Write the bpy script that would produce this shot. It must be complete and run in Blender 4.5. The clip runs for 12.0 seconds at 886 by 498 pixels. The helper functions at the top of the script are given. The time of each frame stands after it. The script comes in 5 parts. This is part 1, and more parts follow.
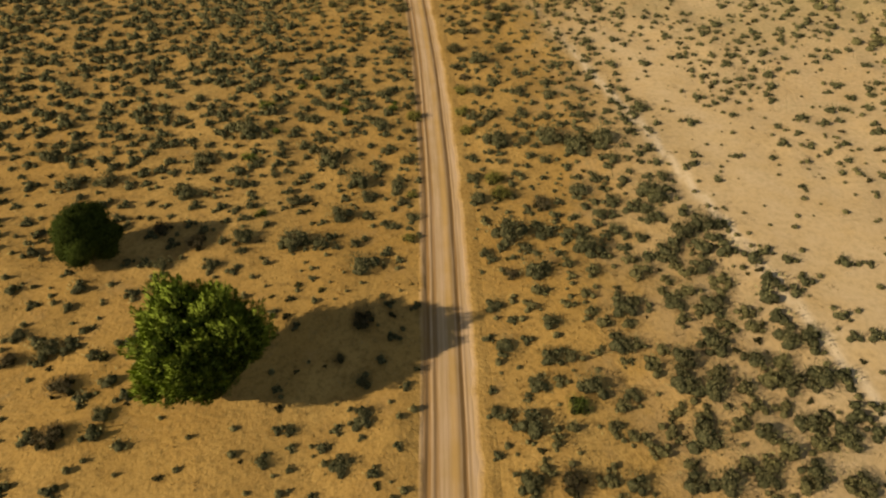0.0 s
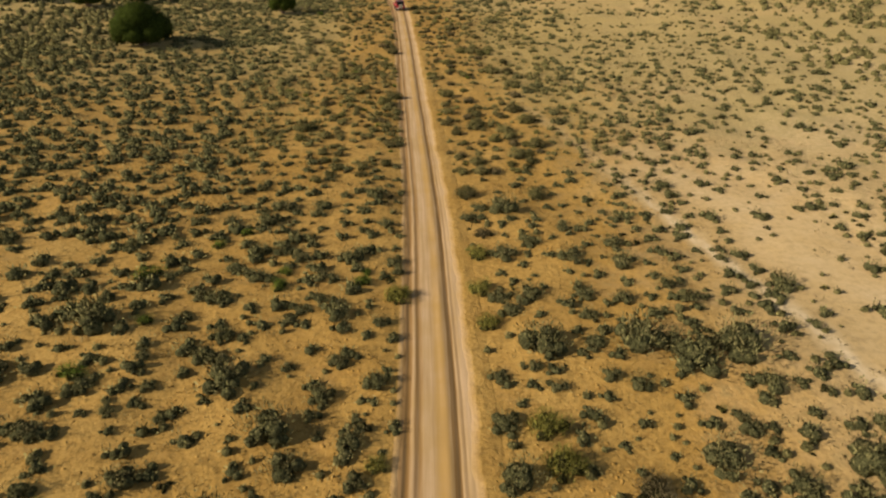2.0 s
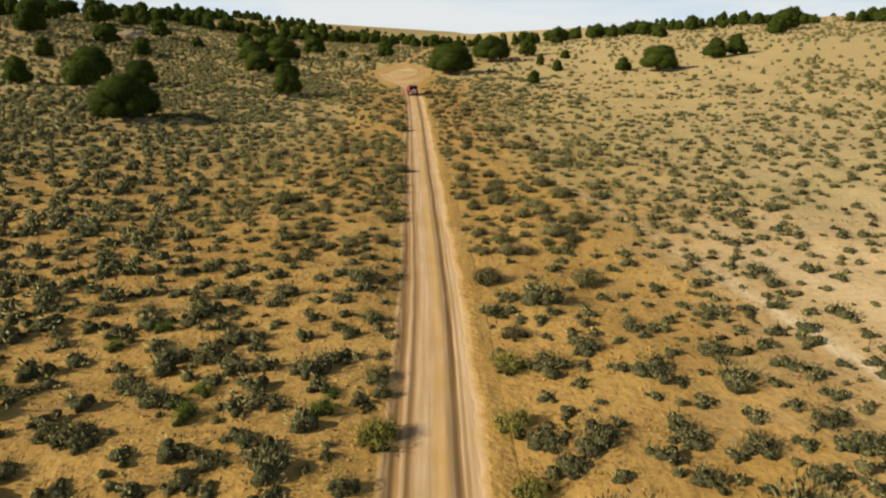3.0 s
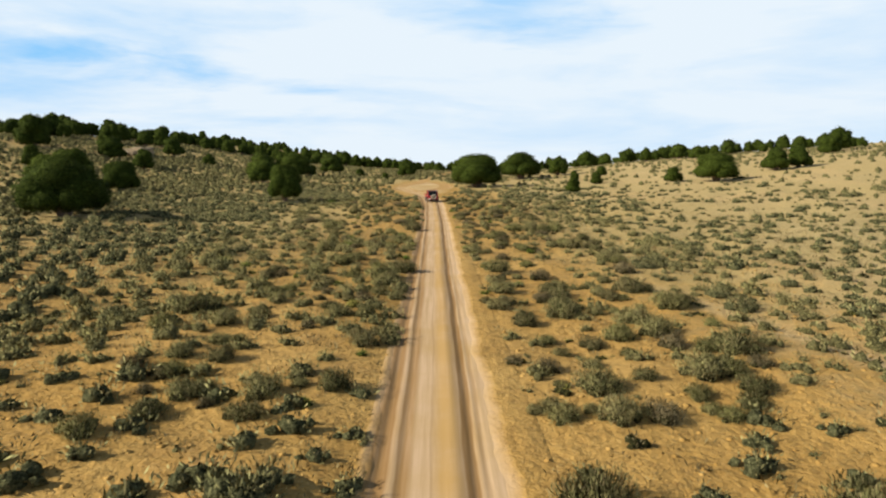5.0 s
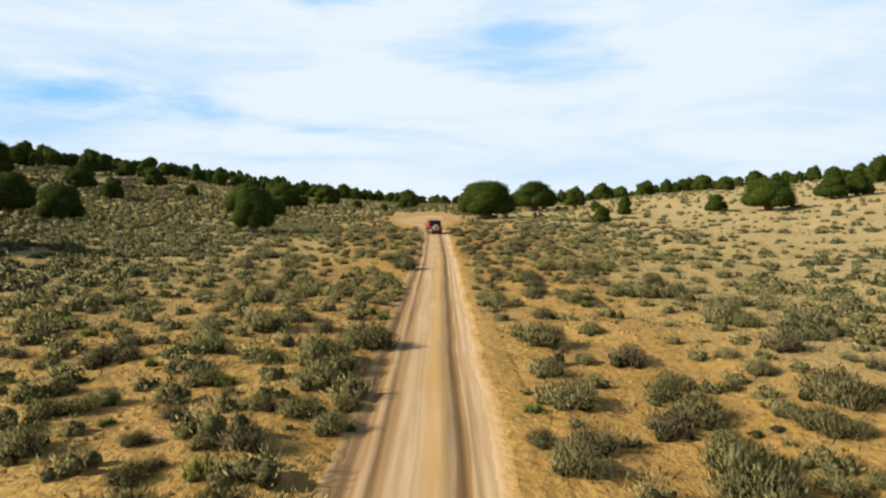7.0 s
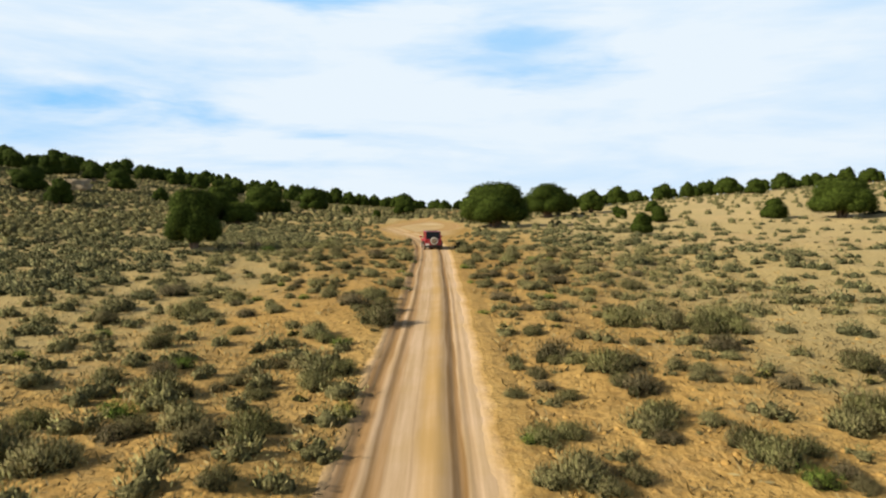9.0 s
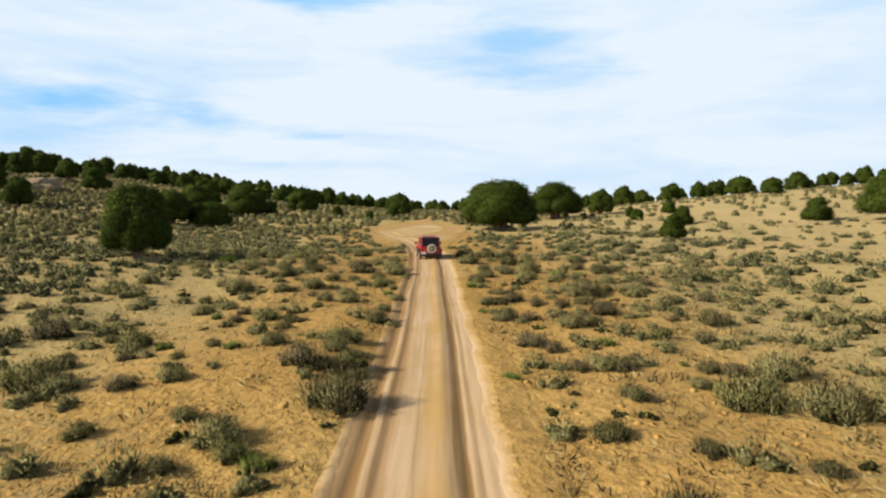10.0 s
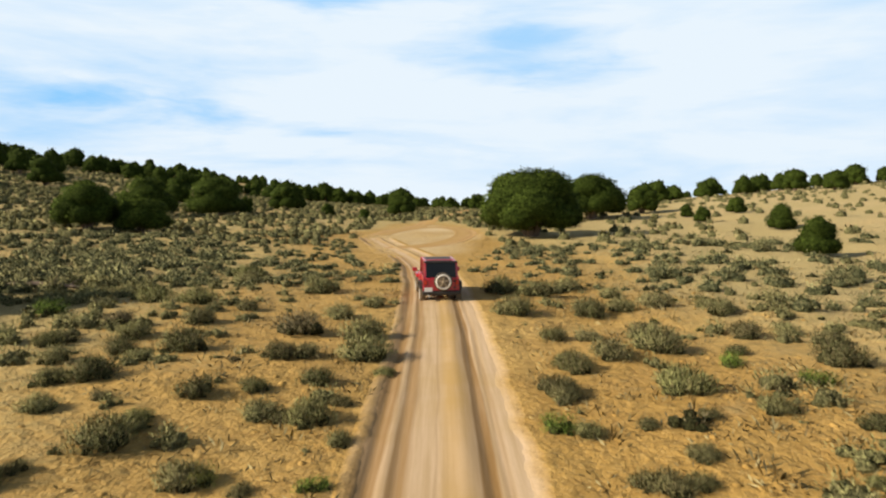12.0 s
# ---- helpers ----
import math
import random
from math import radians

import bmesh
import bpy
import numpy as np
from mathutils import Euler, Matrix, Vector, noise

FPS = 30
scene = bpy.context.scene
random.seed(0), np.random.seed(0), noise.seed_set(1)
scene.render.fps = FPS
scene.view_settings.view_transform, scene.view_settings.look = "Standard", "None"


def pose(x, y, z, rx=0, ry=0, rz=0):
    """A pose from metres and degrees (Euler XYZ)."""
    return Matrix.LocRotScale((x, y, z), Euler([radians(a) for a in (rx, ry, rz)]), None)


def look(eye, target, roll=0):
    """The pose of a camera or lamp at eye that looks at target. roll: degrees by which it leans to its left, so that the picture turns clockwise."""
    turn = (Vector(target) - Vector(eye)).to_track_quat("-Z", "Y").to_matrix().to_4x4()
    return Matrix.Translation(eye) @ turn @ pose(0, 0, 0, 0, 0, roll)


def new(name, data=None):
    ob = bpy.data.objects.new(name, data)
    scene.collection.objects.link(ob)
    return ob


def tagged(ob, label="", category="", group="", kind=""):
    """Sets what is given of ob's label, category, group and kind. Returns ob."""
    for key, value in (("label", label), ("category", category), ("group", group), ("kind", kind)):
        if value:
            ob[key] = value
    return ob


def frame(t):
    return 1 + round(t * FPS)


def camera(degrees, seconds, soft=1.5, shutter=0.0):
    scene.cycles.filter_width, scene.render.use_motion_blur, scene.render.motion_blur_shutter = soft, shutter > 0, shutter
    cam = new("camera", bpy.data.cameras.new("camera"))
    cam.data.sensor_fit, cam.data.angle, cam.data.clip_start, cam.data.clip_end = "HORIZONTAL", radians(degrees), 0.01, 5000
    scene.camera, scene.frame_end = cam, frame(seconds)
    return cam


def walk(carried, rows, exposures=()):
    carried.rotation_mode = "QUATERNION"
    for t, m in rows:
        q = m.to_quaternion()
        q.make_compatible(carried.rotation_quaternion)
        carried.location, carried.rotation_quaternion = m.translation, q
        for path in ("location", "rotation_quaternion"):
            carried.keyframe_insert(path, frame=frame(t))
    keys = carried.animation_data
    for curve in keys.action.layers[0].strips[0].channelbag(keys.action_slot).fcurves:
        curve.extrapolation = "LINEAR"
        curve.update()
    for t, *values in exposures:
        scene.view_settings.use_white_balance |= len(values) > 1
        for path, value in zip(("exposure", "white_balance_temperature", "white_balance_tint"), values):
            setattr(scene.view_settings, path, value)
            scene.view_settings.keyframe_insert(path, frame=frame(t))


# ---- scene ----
cam = camera(70.1, 12.0, soft=2.15, shutter=0.12)
METRES, EYE, TILT, LEAN, TURN = 120.0, 32.5, -45.0, 0.0, 0.0
ROWS = [
    (0.0, 0.0, 0.0, 0.0, -0.0, -0.0, 0.0),
    (0.5, 0.001, 0.0491, 0.0116, 0.14, 3.32, -0.2),
    (1.0, 0.0017, 0.0986, 0.0236, 0.3, 6.82, -0.38),
    (1.5, 0.0024, 0.1488, 0.0359, 0.52, 10.58, -0.63),
    (2.0, 0.0026, 0.1996, 0.0487, 0.8, 14.7, -0.92),
    (2.5, 0.0025, 0.2504, 0.0618, 1.23, 19.21, -1.37),
    (3.0, 0.0017, 0.2981, 0.0761, 1.83, 23.92, -1.94),
    (3.5, 0.0005, 0.3387, 0.0936, 2.37, 27.57, -2.59),
    (5.5, -0.0086, 0.4757, 0.1642, 3.52, 37.72, -3.68),
    (6.0, -0.0106, 0.5031, 0.1836, 3.65, 38.83, -3.82),
    (6.5, -0.0135, 0.527, 0.2061, 3.7, 39.1, -3.82),
    (7.0, -0.0163, 0.5509, 0.2289, 3.74, 39.26, -3.85),
    (9.0, -0.0295, 0.6525, 0.3262, 3.82, 39.72, -3.82),
    (9.5, -0.034, 0.6806, 0.3532, 3.7, 39.72, -3.71),
    (10.0, -0.0384, 0.7102, 0.3812, 3.64, 39.79, -3.64),
    (10.5, -0.0432, 0.74, 0.4103, 3.59, 39.72, -3.61),
    (11.0, -0.0483, 0.7707, 0.4399, 3.57, 39.7, -3.62),
    (11.5, -0.0534, 0.8021, 0.4696, 3.67, 39.6, -3.68),
    (12.0, -0.0585, 0.8335, 0.5, 4.07, 39.5, -4.08),
]
walk(cam, [(t, pose(0, 0, EYE, TILT, LEAN, TURN) @ pose(METRES * x, METRES * y, METRES * z, 90 + pitch, roll, yaw)) for t, x, y, z, yaw, pitch, roll in ROWS],
     exposures=((0.0, -0.42, 8000, 14), (1.5, -0.33, 7800, 13), (2.5, -0.19, 7400, 12), (3.0, -0.08, 7100, 11), (3.5, -0.03, 6800, 10), (5.5, 0.08, 6500, 10), (12.0, 0.08, 6500, 10)))


# ---- world, sun ----
SUN_EL, SUN_AZ = radians(29), radians(-110)     # azimuth from +y towards +x
sun_from = Vector((math.sin(SUN_AZ) * math.cos(SUN_EL), math.cos(SUN_AZ) * math.cos(SUN_EL), math.sin(SUN_EL)))
lamp = bpy.data.lights.new("sun", "SUN")
lamp.energy, lamp.angle, lamp.color = 6.4, radians(0.53), (1.0, 0.89, 0.72)
sun_ob = new("sun", lamp)
sun_ob.matrix_world = look(sun_from * 200, (0, 0, 0))


class Nodes:
    """A short way to write node trees."""

    def __init__(self, tree):
        self.t = tree
        tree.nodes.clear()

    def n(self, kind, ins=None, **props):
        nd = self.t.nodes.new(kind)
        for k, v in props.items():
            setattr(nd, k, v)
        for k, v in (ins or {}).items():
            if isinstance(v, bpy.types.NodeSocket):
                self.t.links.new(v, nd.inputs[k])
            else:
                nd.inputs[k].default_value = v
        return nd

    def math(self, op, a, b=0.0, clamp=False):
        return self.n("ShaderNodeMath", {0: a, 1: b}, operation=op, use_clamp=clamp).outputs[0]

    def mix(self, f, a, b, blend="MIX"):
        nd = self.n("ShaderNodeMix", {0: f, 6: a, 7: b}, data_type="RGBA", blend_type=blend)
        return nd.outputs[2]

    def ramp(self, f, *stops):
        nd = self.n("ShaderNodeValToRGB", {0: f})
        el = nd.color_ramp.elements
        while len(el) < len(stops):
            el.new(0.5)
        for e, (p, c) in zip(el, stops):
            e.position = p
            e.color = (c, c, c, 1) if isinstance(c, (int, float)) else (*c, 1)
        return nd.outputs[0]

    def noise(self, vec, scale, detail=4.0, rough=0.55, dist=0.0):
        return self.n("ShaderNodeTexNoise", {"Vector": vec, "Scale": scale, "Detail": detail, "Roughness": rough, "Distortion": dist}).outputs[0]


world = bpy.data.worlds.new("sky")
scene.world = world
world.use_nodes = True
w = Nodes(world.node_tree)
sky = w.n("ShaderNodeTexSky", sky_type="NISHITA", sun_disc=False, sun_elevation=SUN_EL, sun_rotation=SUN_AZ, dust_density=0.6)
direction = w.n("ShaderNodeTexCoord").outputs["Generated"]
sep = w.n("ShaderNodeSeparateXYZ", {0: direction})
# thin streaked cloud, drawn out along the horizon
flat = w.n("ShaderNodeMapping", {"Vector": direction, "Rotation": (0.0, 0.10, 0.0), "Scale": (1.0, 1.0, 5.5)}).outputs[0]
wisps = w.noise(flat, 2.1, 6.0, 0.55, 0.5)
fine = w.noise(flat, 6.0, 5.0, 0.6, 0.3)
cover = w.math("ADD", w.math("MULTIPLY", wisps, 0.75), w.math("MULTIPLY", fine, 0.25))


def sky_gap(azimuth, elevation, wide, high, tilt=0.0):
    """A soft opening in the cloud layer, in degrees."""
    a, e = radians(azimuth), radians(elevation)
    c = (-math.sin(a) * math.cos(e), math.cos(a) * math.cos(e), math.sin(e))
    d = w.n("ShaderNodeVectorMath", {0: direction, 1: c}, operation="SUBTRACT").outputs[0]
    d = w.n("ShaderNodeVectorRotate", {"Vector": d, "Angle": -a}, rotation_type="Z_AXIS").outputs[0]
    d = w.n("ShaderNodeVectorRotate", {"Vector": d, "Angle": radians(-tilt)}, rotation_type="Y_AXIS").outputs[0]
    s = w.n("ShaderNodeVectorMath", {0: d, 1: (1 / radians(wide), 0.0, 1 / radians(high))}, operation="MULTIPLY").outputs[0]
    r = w.n("ShaderNodeVectorMath", {0: s}, operation="LENGTH").outputs["Value"]
    r = w.math("ADD", r, w.math("ADD", w.math("MULTIPLY", w.math("SUBTRACT", fine, 0.5), 1.0), w.math("MULTIPLY", w.math("SUBTRACT", wisps, 0.5), 1.4)))
    return w.ramp(r, (0.0, 1.0), (0.35, 0.7), (0.7, 0.3), (1.15, 0.0))


gaps = w.math("MULTIPLY", sky_gap(-0.8, 12.6, 10.0, 4.4), 0.25)
for az, el, wide, high, tilt, k in ((40, 8.4, 11, 1.7, 7, 0.17), (33, 7.0, 14, 1.6, 6, 0.17), (24, 5.8, 11, 1.5, 6, 0.22), (12, 4.4, 12, 1.3, 5, 0.17), (34, 4.2, 22, 2.0, 4, 0.17), (36, 12.0, 22, 5.0, 3, 0.08), (16, 17.2, 7, 2.6, 0, 0.45), (-7, 10, 7, 2.4, -12, 0.12)):
    gaps = w.math("ADD", gaps, w.math("MULTIPLY", sky_gap(az, el, wide, high, tilt), k))
cover = w.math("SUBTRACT", cover, gaps)
cloud = w.ramp(cover, (0.04, 0.0), (0.22, 0.30), (0.38, 0.70), (0.53, 1.0))
# the layer thins out overhead
thick = w.ramp(sep.outputs[2], (0.0, 1.0), (0.30, 1.0), (0.42, 0.16), (1.0, 0.04))
blue = w.n("ShaderNodeBackground", {"Color": sky.outputs[0], "Strength": 0.04})
haze = w.n("ShaderNodeBackground", {"Color": (0.28, 0.62, 1.0, 1), "Strength": 0.94})
white = w.n("ShaderNodeBackground", {"Color": (0.82, 0.918, 1.0, 1), "Strength": 0.94})
low = w.ramp(sep.outputs[2], (0.0, 1.0), (0.30, 1.0), (0.46, 0.0))
clear = w.n("ShaderNodeMixShader", {0: low, 1: blue.outputs[0], 2: haze.outputs[0]})
dome = w.n("ShaderNodeMixShader", {0: w.math("MULTIPLY", cloud, thick), 1: clear.outputs[0], 2: white.outputs[0]})
w.n("ShaderNodeOutputWorld", {"Surface": dome.outputs[0]})


# ---- materials ----
def material(name):
    m = bpy.data.materials.new(name)
    m.use_nodes = True
    return m, Nodes(m.node_tree)


def finish(k, color, rough=0.9, height=None, bump=0.3, dist=0.05, metal=0.0, **more):
    ins = {"Base Color": color, "Roughness": rough, "Metallic": metal, **{n.replace("_", " "): v for n, v in more.items()}}
    if height is not None:
        ins["Normal"] = k.n("ShaderNodeBump", {"Height": height, "Strength": bump, "Distance": dist}).outputs[0]
    b = k.n("ShaderNodeBsdfPrincipled", ins)
    k.n("ShaderNodeOutputMaterial", {"Surface": b.outputs[0]})
    return b


def sand_color(k, p):
    """Orange desert sand, mottled by dry litter, coarse grit and painted clod shading; also its noises."""
    big, mid, small, grit = k.noise(p, 0.07, 3), k.noise(p, 0.45, 5, 0.6), k.noise(p, 2.6, 5, 0.62), k.noise(p, 12.0, 4, 0.7)
    c = k.mix(k.ramp(big, (0.35, 0.0), (0.65, 1.0)), (0.43, 0.260, 0.070, 1), (0.49, 0.320, 0.105, 1))
    c = k.mix(k.ramp(mid, (0.44, 0.0), (0.70, 0.7)), c, (0.35, 0.205, 0.055, 1))
    c = k.mix(k.ramp(small, (0.50, 0.0), (0.64, 0.6)), c, (0.22, 0.138, 0.040, 1))
    c = k.mix(k.ramp(grit, (0.32, 0.4), (0.5, 0.0)), c, (0.60, 0.43, 0.18, 1))
    clods = k.noise(p, 5.0, 4, 0.6)
    # clod shading in the colour: hollows between clods go dark brown
    c = k.mix(k.ramp(clods, (0.34, 0.45), (0.48, 0.0)), c, (0.27, 0.15, 0.042, 1))
    return c, mid, small, grit, clods


def sand_material():
    m, k = material("sand")
    p = k.n("ShaderNodeNewGeometry").outputs["Position"]
    c, mid, small, grit, clods = sand_color(k, p)
    bare = k.n("ShaderNodeAttribute", attribute_name="bare").outputs["Fac"]
    pale = k.mix(k.ramp(small, (0.3, 0.0), (0.75, 1.0)), (0.72, 0.59, 0.39, 1), (0.59, 0.465, 0.28, 1))
    soft = k.math("ADD", bare, k.math("MULTIPLY", k.math("SUBTRACT", mid, 0.5), 0.6))
    c = k.mix(k.ramp(soft, (0.05, 0.0), (0.95, 0.9)), c, pale)
    c = k.mix(k.ramp(bare, (0.70, 0.0), (0.95, 0.5)), c, (0.80, 0.67, 0.47, 1))
    litter = k.n("ShaderNodeAttribute", attribute_name="litter").outputs["Fac"]
    cover = k.math("ADD", litter, k.math("ADD", k.math("MULTIPLY", k.math("SUBTRACT", mid, 0.5), 0.9), k.math("MULTIPLY", k.math("SUBTRACT", small, 0.5), 0.9)))
    straw = k.mix(k.ramp(grit, (0.35, 0.0), (0.65, 1.0)), (0.31, 0.245, 0.10, 1), (0.52, 0.415, 0.19, 1))
    c = k.mix(k.ramp(cover, (0.2, 0.0), (0.8, 0.8)), c, straw)
    h = k.math("ADD", k.math("ADD", small, k.math("MULTIPLY", clods, 0.5)), k.math("MULTIPLY", grit, 0.2))
    # wind has smoothed the open sand
    smooth = k.n("ShaderNodeAttribute", attribute_name="smooth").outputs["Fac"]
    h = k.math("MULTIPLY", h, k.math("SUBTRACT", 1.0, smooth))
    finish(k, c, 0.95, h, 0.75, 0.2, Specular_IOR_Level=0.15)
    return m


def road_material(name, light, dark):
    m, k = material(name)
    p = k.n("ShaderNodeNewGeometry").outputs["Position"]
    u = k.n("ShaderNodeAttribute", attribute_name="across").outputs["Fac"]
    wild, mid, small, grit, clods = sand_color(k, p)
    along = k.n("ShaderNodeSeparateXYZ", {0: p}).outputs[1]
    stretched = k.n("ShaderNodeCombineXYZ", {0: k.math("MULTIPLY", u, 3.4), 1: k.math("MULTIPLY", along, 0.10)}).outputs[0]
    streak = k.noise(stretched, 1.6, 5, 0.65)
    c = k.mix(k.ramp(streak, (0.38, 0.0), (0.62, 1.0)), (*light, 1), (*dark, 1))
    c = k.mix(k.ramp(mid, (0.45, 0.0), (0.75, 0.5)), c, (0.46, 0.31, 0.115, 1))
    # packed wheel tracks in darker brown and the loose crown between them
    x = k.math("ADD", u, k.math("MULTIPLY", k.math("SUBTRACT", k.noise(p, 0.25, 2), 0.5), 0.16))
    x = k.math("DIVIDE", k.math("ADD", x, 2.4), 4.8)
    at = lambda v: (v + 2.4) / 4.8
    # the leftmost dark band paints in the shadow of the low cut bank
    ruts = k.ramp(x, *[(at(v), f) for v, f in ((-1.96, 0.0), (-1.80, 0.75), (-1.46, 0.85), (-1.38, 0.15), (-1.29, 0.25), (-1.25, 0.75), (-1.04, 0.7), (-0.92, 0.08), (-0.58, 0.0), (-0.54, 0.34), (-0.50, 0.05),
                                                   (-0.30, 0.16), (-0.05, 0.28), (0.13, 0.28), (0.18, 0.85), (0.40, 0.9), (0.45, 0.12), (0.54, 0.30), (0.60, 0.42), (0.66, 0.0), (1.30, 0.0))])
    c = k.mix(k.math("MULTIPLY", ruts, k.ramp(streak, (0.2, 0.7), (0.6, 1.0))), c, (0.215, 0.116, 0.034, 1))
    crown = k.ramp(x, (at(-0.55), 0.0), (at(-0.36), 0.75), (at(-0.02), 0.75), (at(0.14), 0.0))
    c = k.mix(k.math("MULTIPLY", crown, k.ramp(mid, (0.34, 0.45), (0.58, 1.0))), c, (0.43, 0.275, 0.095, 1))
    side = k.math("ADD", k.math("ABSOLUTE", k.math("ADD", u, 0.46)), k.math("MULTIPLY", k.math("SUBTRACT", mid, 0.5), 0.6))
    verge = k.ramp(k.math("DIVIDE", side, 2.0), (0.66, 0.0), (0.84, 1.0))
    c = k.mix(verge, c, wild)
    packed = k.math("ADD", k.math("MULTIPLY", streak, 0.02), k.math("MULTIPLY", grit, 0.05))
    loose = k.math("ADD", k.math("ADD", small, k.math("MULTIPLY", clods, 0.5)), k.math("MULTIPLY", grit, 0.2))
    h = k.math("ADD", packed, k.math("MULTIPLY", k.math("SUBTRACT", loose, packed), verge))
    finish(k, c, 0.95, h, 0.6, 0.18, Specular_IOR_Level=0.15)
    return m


def leaf_material(name, dark, light, spread=0.25, twigs=0.0, bias=1.0):
    """Foliage: each blade and each plant its own shade."""
    m, k = material(name)
    geo = k.n("ShaderNodeNewGeometry")
    own = k.n("ShaderNodeObjectInfo").outputs["Random"]
    patch = k.noise(geo.outputs["Position"], 0.35, 2)
    f = k.math("ADD", k.math("MULTIPLY", geo.outputs["Random Per Island"], 0.55), k.math("MULTIPLY", own, 0.45))
    c = k.mix(k.math("POWER", f, bias), (*dark, 1), (*light, 1))
    c = k.mix(k.ramp(k.math("FRACT", k.math("MULTIPLY", own, 9.7)), (0.55, 0.0), (0.95, spread)), c, (0.19, 0.21, 0.055, 1))
    c = k.mix(k.ramp(patch, (0.4, 0.0), (0.7, spread)), c, (0.27, 0.215, 0.11, 1))
    c = k.mix(k.ramp(k.math("FRACT", k.math("MULTIPLY", geo.outputs["Random Per Island"], 37.0)), (0.72, 0.0), (0.78, twigs)), c, (0.27, 0.195, 0.115, 1))
    finish(k, c, 0.85, None, Specular_IOR_Level=0.1)
    return m


def wood_material(name, a, b, scale=6.0):
    m, k = material(name)
    p = k.n("ShaderNodeTexCoord").outputs["Object"]
    g = k.noise(k.n("ShaderNodeMapping", {"Vector": p, "Scale": (3.0, 3.0, 0.5)}).outputs[0], scale, 5, 0.65, 0.4)
    finish(k, k.mix(g, (*a, 1), (*b, 1)), 0.95, g, 0.6, 0.03, Specular_IOR_Level=0.08)
    return m


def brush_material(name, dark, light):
    """The dense inside of a shrub or crown: twigs and small leaves too fine to tell apart, coloured darker than the
    foliage for the shade among them.
    """
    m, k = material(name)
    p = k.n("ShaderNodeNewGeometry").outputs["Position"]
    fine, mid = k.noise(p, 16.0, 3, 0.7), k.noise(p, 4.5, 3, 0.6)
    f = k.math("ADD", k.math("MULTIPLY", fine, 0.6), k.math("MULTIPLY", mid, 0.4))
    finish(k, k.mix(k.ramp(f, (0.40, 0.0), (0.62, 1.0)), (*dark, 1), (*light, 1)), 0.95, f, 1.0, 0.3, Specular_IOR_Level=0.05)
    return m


SAND = sand_material()
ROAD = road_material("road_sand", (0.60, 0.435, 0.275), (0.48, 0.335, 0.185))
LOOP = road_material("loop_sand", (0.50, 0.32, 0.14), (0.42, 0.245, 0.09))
SAGE = leaf_material("sage_leaf", (0.090, 0.094, 0.036), (0.48, 0.445, 0.190), 0.45, 0.3)
BUSHY = leaf_material("bushy_sage_leaf", (0.038, 0.045, 0.015), (0.46, 0.44, 0.185), 0.4, 0.4, 1.6)
SILVER = leaf_material("silver_sage_leaf", (0.098, 0.103, 0.045), (0.42, 0.405, 0.180), 0.35, 0.25)
FRESH = leaf_material("fresh_juniper_leaf", (0.095, 0.150, 0.016), (0.28, 0.37, 0.055), 0.0)
RABBIT = leaf_material("rabbitbrush_leaf", (0.19, 0.19, 0.04), (0.42, 0.40, 0.11), 0.1)
GREEN = leaf_material("green_leaf", (0.07, 0.125, 0.020), (0.24, 0.32, 0.06), 0.05)
DEAD = leaf_material("dry_twig", (0.085, 0.072, 0.038), (0.25, 0.21, 0.115), 0.2)
STRAW = leaf_material("straw", (0.32, 0.25, 0.11), (0.50, 0.42, 0.21), 0.0)
JUNIPER = leaf_material("juniper_leaf", (0.020, 0.036, 0.006), (0.112, 0.155, 0.023), 0.0)
# crown cores: the shade between leaf clumps is put into this dark green
SHADE = brush_material("shaded_inner_branches", (0.008, 0.014, 0.002), (0.062, 0.088, 0.014))
# sagebrush field cores, toned below their leaves to paint in inner shade
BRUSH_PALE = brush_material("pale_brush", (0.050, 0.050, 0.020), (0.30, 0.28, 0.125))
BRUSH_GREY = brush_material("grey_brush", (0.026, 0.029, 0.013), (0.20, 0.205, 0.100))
# very dark cores that paint in the shade among twigs and leaves
BRUSH_SHADE = brush_material("shaded_brush", (0.011, 0.012, 0.005), (0.090, 0.089, 0.036))
BARK = wood_material("bark", (0.10, 0.07, 0.05), (0.26, 0.20, 0.15))
TWIG = wood_material("twig", (0.030, 0.030, 0.011), (0.085, 0.078, 0.032), 9)


# ---- ground form ----
def step(v):
    v = np.clip(v, 0, 1)
    return v * v * (3 - 2 * v)


def lattice(ix, iy, seed):
    n = (ix * 374761393 + iy * 668265263 + seed * 974634721) & 0x7FFFFFFF
    n = ((n ^ (n >> 13)) * 1274126177) & 0x7FFFFFFF
    return ((n ^ (n >> 16)) & 0xFFFF) / 65535.0


def rough(x, y, size, seed):
    """Smooth value noise, 0 to 1, with bumps of that size."""
    x, y = np.asarray(x, float) / size, np.asarray(y, float) / size
    ix, iy = np.floor(x).astype(np.int64), np.floor(y).astype(np.int64)
    fx, fy = step(x - ix), step(y - iy)
    a, b = lattice(ix, iy, seed), lattice(ix + 1, iy, seed)
    c, d = lattice(ix, iy + 1, seed), lattice(ix + 1, iy + 1, seed)
    return (a * (1 - fx) + b * fx) * (1 - fy) + (c * (1 - fx) + d * fx) * fy


def road_x(y):
    """The middle of the track, which bends left into the turning place."""
    y = np.asarray(y, float)
    v = np.clip(y, -30, 146) / 100
    sway = np.interp(y, (10, 40, 60, 72, 85, 100, 112, 122, 133, 140, 148), (0.1, 0.34, 0.2, -0.05, -0.2, -0.2, -0.05, 0.0, 0.14, 0.1, -0.05))
    return 1.116 * v ** 3 - 6.816 * v ** 2 - 0.174 * v + 0.856 + sway - 10.4 * step((y - 143) / 40)


